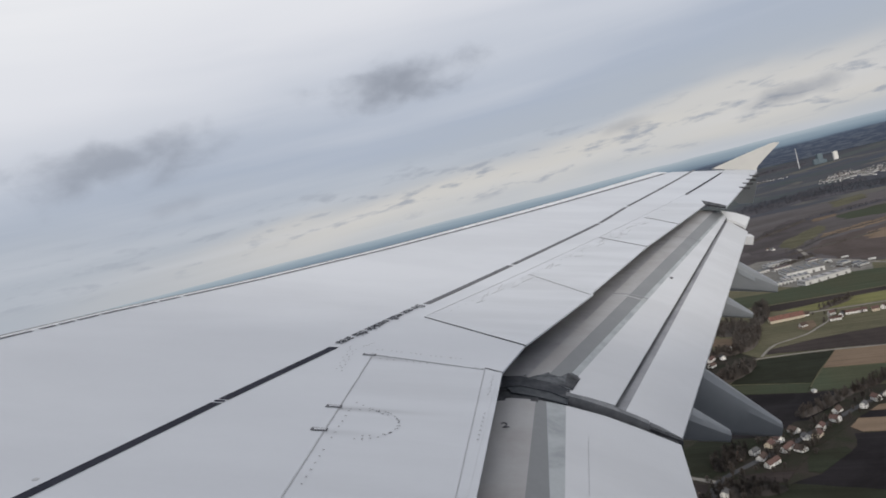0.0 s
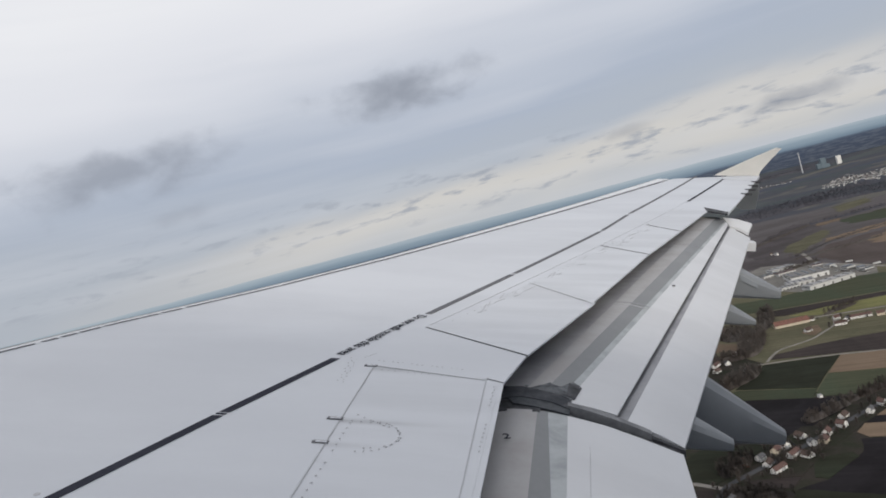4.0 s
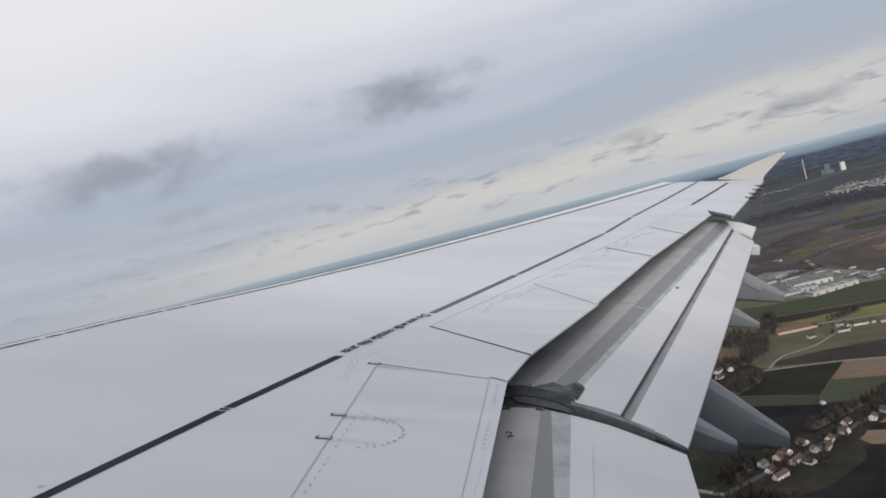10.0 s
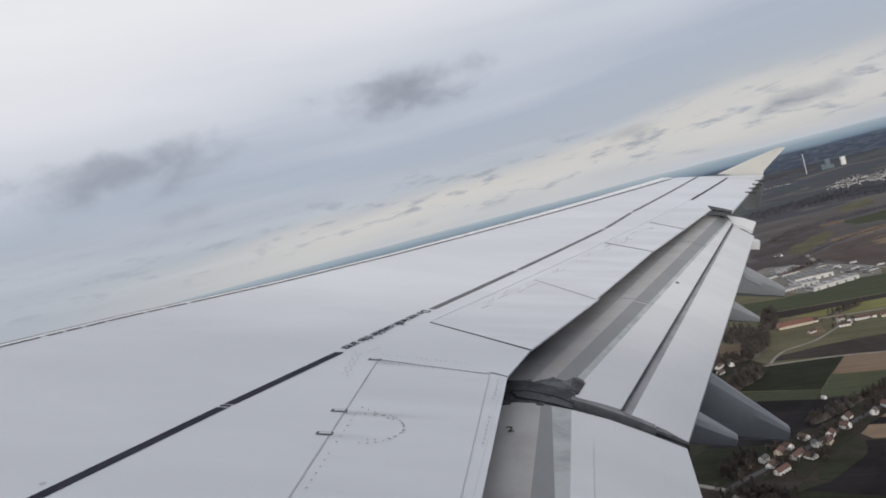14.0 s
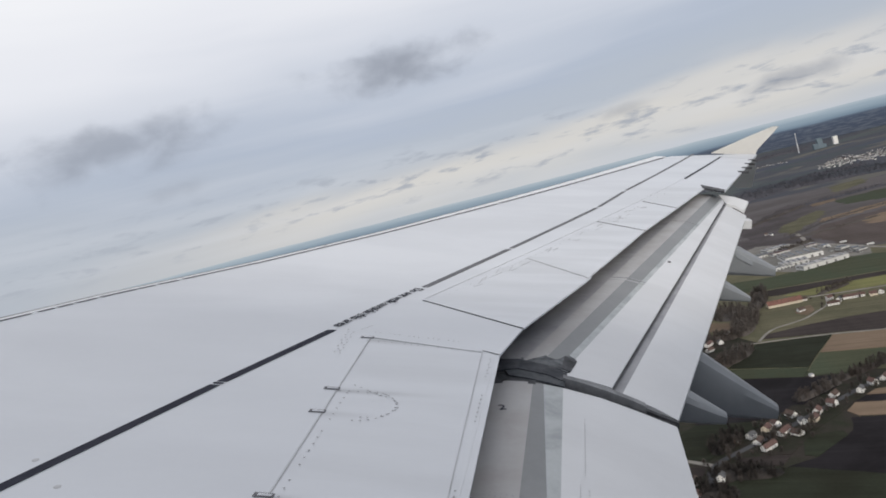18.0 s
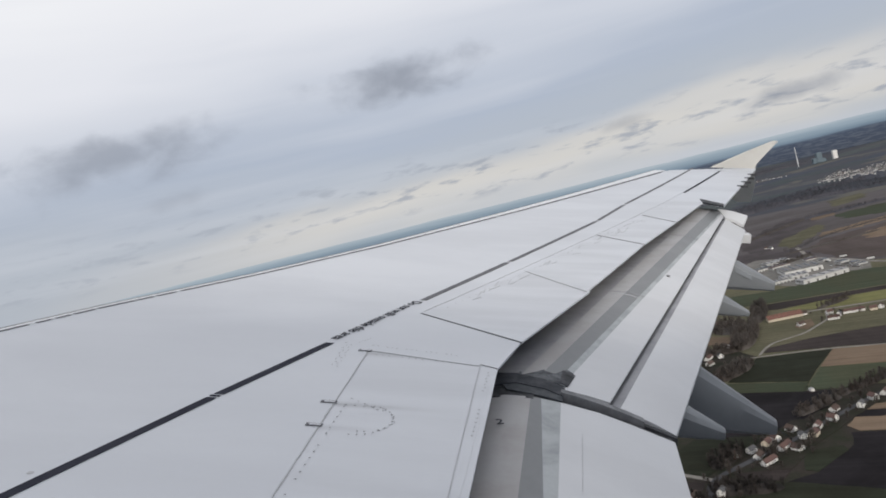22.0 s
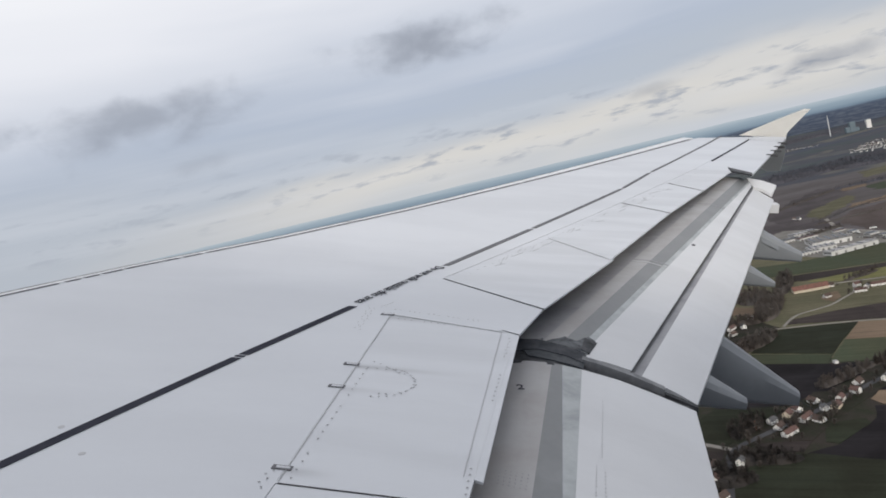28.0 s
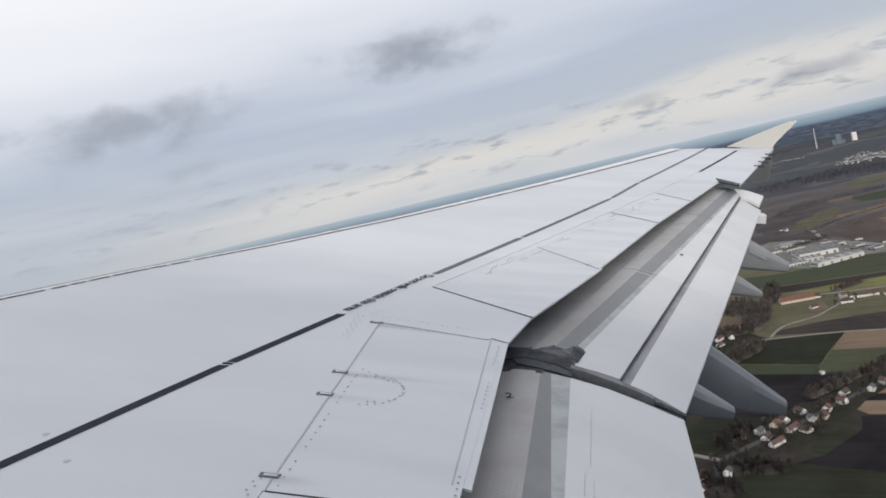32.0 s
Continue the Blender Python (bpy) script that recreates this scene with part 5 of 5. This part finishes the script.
far_kinds = [house(11, 9, 3.6, 4.0, WALLWHITE, TILEBROWN, "far white village house with a brown roof", False), house(12, 9, 4.0, 3.6, WALLWHITE, TILEGREY, "far white village house with a grey roof", False),
             house(16, 10, 3.0, 4.6, WALLWHITE, TILEGREY, "far long white village house with a grey roof", False)]


def scatter(a, b, spread, count):
    """Places strewn along a line."""
    a, b = Vector(a), Vector(b)
    side = Vector((a.y - b.y, b.x - a.x)).normalized()
    return [a.lerp(b, rng.random()) + side * rng.gauss(0, spread) for _ in range(count)]


for p in scatter((3305, -923), (3143, -1147), 40, 120):
    copy_thing(far_kinds[rng.randrange(3)], pose(p.x, p.y, swell(p.x, p.y), 0, 0, rng.uniform(0, 180)) @ Matrix.Scale(0.66, 4))
strewn("far_town", [(p.x, p.y, 0.42, rng.uniform(0, 180)) for p in scatter((3413, -967), (3178, -1240), 60, 260)], "far town of small white houses among bare trees")
strewn("far_hamlet", [(p.x, p.y, 0.5, rng.uniform(0, 180)) for p in scatter((3934, -800), (3772, -903), 20, 14)], "far hamlet of white houses")
strewn("far_farmsteads", [(p.x, p.y, 0.6, rng.uniform(0, 180)) for p in scatter((1832, -349), (1850, -370), 10, 4)], "far white farm buildings on the heath")
spots = []
for i in range(260):
    a, d = radians(rng.uniform(8, 45)), rng.gauss(3900, 160)
    spots.append((d * math.cos(a), d * math.sin(a), 0.7, rng.uniform(0, 180)))
strewn("far_suburb", spots, "far pale suburb along the wooded hills")


# the works estate
def hall(w_, d_, h_, m, cover, label):
    t = thing("works_hall", label, "hall", "industrial halls", m=m)
    part("wall", box_mesh("wall", -w_ / 2, w_ / 2, -d_ / 2, d_ / 2, -0.3, h_, 0.05), HALLWALL, t)
    rf = part("roof", box_mesh("roof", -w_ / 2 - 0.5, w_ / 2 + 0.5, -d_ / 2 - 0.5, d_ / 2 + 0.5, h_, h_ + 0.9, 0.08), cover, t)
    for i in range(5):
        x = -w_ / 2 + w_ * (i + 0.5) / 5
        part("skylight", box_mesh("skylight", x - 1.2, x + 1.2, -d_ * 0.35, d_ * 0.35, h_ + 0.85, h_ + 1.5, 0.1), PANE, rf)
        for side in (-1, 1):
            part("gate", box_mesh("gate", x - 2, x + 2, side * d_ / 2 - 0.1, side * d_ / 2 + 0.1, -0.2, h_ * 0.6), GREYROOF, t)
    part("window_band", box_mesh("window_band", -w_ / 2 - 0.08, -w_ / 2 + 0.08, -d_ * 0.42, d_ * 0.42, h_ * 0.55, h_ * 0.75), PANE, t)
    return t


for p, q, d_, h_, cover, look_ in (((1597, -301), (1614, -349), 24, 8, HALLROOF, "flat pale grey"), ((1540, -301), (1551, -335), 16, 8, TILERED, "rust red"), ((1468, -303), (1469, -368), 60, 13, GREYROOF, "flat mid grey"),
                                   ((1409, -287), (1409, -332), 26, 10, HALLROOF, "flat pale grey"), ((1342, -302), (1374, -383), 22, 11, HALLROOF, "flat pale grey"), ((1388, -272), (1392, -302), 16, 7, HALLROOF, "flat pale grey"),
                                   ((1451, -396), (1455, -412), 20, 8, HALLROOF, "flat pale grey"), ((1424, -410), (1424, -423), 18, 6, GREYROOF, "flat mid grey"), ((1552, -275), (1562, -304), 22, 7, GREYROOF, "flat mid grey"),
                                   ((1555, -368), (1556, -387), 18, 7, TILERED, "rust red"), ((1511, -384), (1517, -396), 16, 7, HALLROOF, "flat pale grey"), ((1402, -412), (1406, -428), 12, 5, HALLROOF, "flat pale grey")):
    a, b = Vector(p), Vector(q)
    mid = (a + b) / 2
    hall((b - a).length, d_, 0.6 * h_, pose(mid.x, mid.y, 0.5, 0, 0, math.degrees(math.atan2(b.y - a.y, b.x - a.x))), cover, "long white factory hall with a " + look_ + " roof")


def lorry(m):
    t = thing("lorry", "white lorry with a box trailer on a pale road", "lorry", "lorries by the works", m=m)
    part("trailer", box_mesh("trailer", -6.5, 2.8, -1.25, 1.25, 1.1, 3.9, 0.06), HALLWALL, t)
    part("cab", box_mesh("cab", 3.2, 5.6, -1.2, 1.2, 0.7, 3.4, 0.15), HALLWALL, t)
    part("windscreen", box_mesh("windscreen", 5.55, 5.65, -1.05, 1.05, 1.9, 2.9), PANE, t)
    for x in (-5.6, -4.3, 2.4, 4.6):
        for y in (-1.1, 1.1):
            bm = bmesh.new()
            bmesh.ops.create_cone(bm, cap_ends=True, segments=12, radius1=0.5, radius2=0.5, depth=0.35, matrix=pose(x, y, 0.5, 90))
            part("wheel", bm, BLACKEARTH, t)
    return t


def parked_car(m, paint, label):
    t = thing("car", label, "car", "cars parked at the works", m=m)
    part("body", box_mesh("body", -2.1, 2.1, -0.88, 0.88, 0.35, 0.95, 0.12), paint, t)
    part("cabin", box_mesh("cabin", -1.5, 0.9, -0.78, 0.78, 0.9, 1.45, 0.2), PANE, t)
    for x in (-1.3, 1.3):
        for y in (-0.8, 0.8):
            bm = bmesh.new()
            bmesh.ops.create_cone(bm, cap_ends=True, segments=10, radius1=0.32, radius2=0.32, depth=0.2, matrix=pose(x, y, 0.32, 90))
            part("wheel", bm, BLACKEARTH, t)
    return t


haul = lorry(pose(*(1515, -425), 0.75, 0, 0, 60))
copy_thing(haul, pose(*(1434, -445), 0.75, 0, 0, 66))
copy_thing(haul, pose(*(1500, -395), 0.5, 0, 0, 10))
makes = [parked_car(pose(*(1520, -371), 0.5, 0, 0, 70), HALLWALL, "white car parked on the works yard"), parked_car(pose(*(1515, -373), 0.5, 0, 0, 70), TILEGREY, "dark grey car parked on the works yard"),
         parked_car(pose(*(1516, -377), 0.5, 0, 0, 70), TILERED, "red car parked on the works yard")]
u, v = Vector((1459, -383)), Vector((1381, -414))
for i in range(26):
    if i % 6 != 4:
        p = u.lerp(v, i / 26)
        copy_thing(makes[rng.randrange(3)], pose(p.x, p.y, 0.5, 0, 0, 75 + rng.uniform(-4, 4)))

# power station on the skyline
px, py = (4045, -1129)
station = thing("power_station", "distant grey power station with one tall slim chimney", "power station", m=pose(px, py, swell(px, py)) @ Matrix.Scale(0.73, 4))


def stack(r0, r1, h, x, y):
    bm = bmesh.new()
    bmesh.ops.create_cone(bm, cap_ends=True, segments=20, radius1=r0, radius2=r1, depth=h)
    bmesh.ops.translate(bm, verts=bm.verts, vec=(x, y, h / 2 - 1))
    return bm


part("chimney", stack(4.0, 2.6, 140, 20, 135), TOWER, station, "tall slim white chimney")
part("boiler_house", box_mesh("boiler_house", -22, 22, -14, 20, -2, 66, 1), STATIONBLUE, station, "blue-grey boiler house")
part("boiler_house", box_mesh("boiler_house", -18, 18, 20, 46, -2, 34, 1), STATIONBLUE, station, "blue-grey boiler house")
part("coal_bunker", box_mesh("coal_bunker", -14, 14, -36, -14, -2, 22, 1), STATIONBLUE, station)
part("silo", box_mesh("silo", -14, 14, -112, -84, -2, 56, 1), WALLWHITE, station, "white silo block")

# small airfield huts, placed among the village fields to fit the camera's view
hut = thing("marker_hut", "small square hut checked in orange and white", "hut", m=pose(650, -67, 0.45, 0, 0, 20))
for i in range(4):
    for j in range(4):
        for k in range(3):
            x, y, z = -1.6 + 0.8 * i, -1.6 + 0.8 * j, 0.8 * k
            if i in (0, 3) or j in (0, 3) or k == 2:
                part("panel", box_mesh("panel", x, x + 0.79, y, y + 0.79, z, z + 0.79), (ORANGE, LINEWHITE)[(i + j + k) % 2], hut)
part("mast", box_mesh("mast", 1.9, 2.15, -0.12, 0.12, -0.1, 6.5), ORANGE, hut, "slim orange mast")
part("dish_arm", box_mesh("dish_arm", -2.2, -1.7, -1.2, 1.2, 1.2, 3.6, 0.1), LINEWHITE, hut)
part("pad", box_mesh("pad", -3.2, 3.2, -3.2, 3.2, -0.2, 0.12), CONCRETE, hut)
shed = thing("white_hut", "small white flat-roofed equipment hut", "hut", m=pose(788, -166, 0.45, 0, 0, 15))
part("wall", box_mesh("wall", -2.4, 2.4, -1.7, 1.7, -0.2, 2.6, 0.04), WALLWHITE, shed)
part("roof", box_mesh("roof", -2.6, 2.6, -1.9, 1.9, 2.6, 2.8, 0.04), HALLROOF, shed)
part("door", box_mesh("door", -0.5, 0.5, -1.76, -1.66, 0, 2.0), TILEGREY, shed)
part("plinth", box_mesh("plinth", -5, 5, -4, 4, -0.2, 0.25), PLOUGH, shed)

# the samples go where they belong
for t, p in zip(samples, ((656, -131), (641, -95), (616, -56), (745, -198))):
    t.matrix_basis = pose(*p, 0.3)
for t, p in zip(kinds, ((687, -143), (644, -84), (721, -190), (672, -136), (772, -238))):
    t.matrix_basis = pose(*p, 0.3, 0, 0, ALONG + 20) @ Matrix.Scale(0.72, 4)
for t, p in zip(far_kinds, ((3347, -1012), (3330, -1050), (3280, -1075))):
    t.matrix_basis = pose(*p, swell(*p), 0, 0, 30)
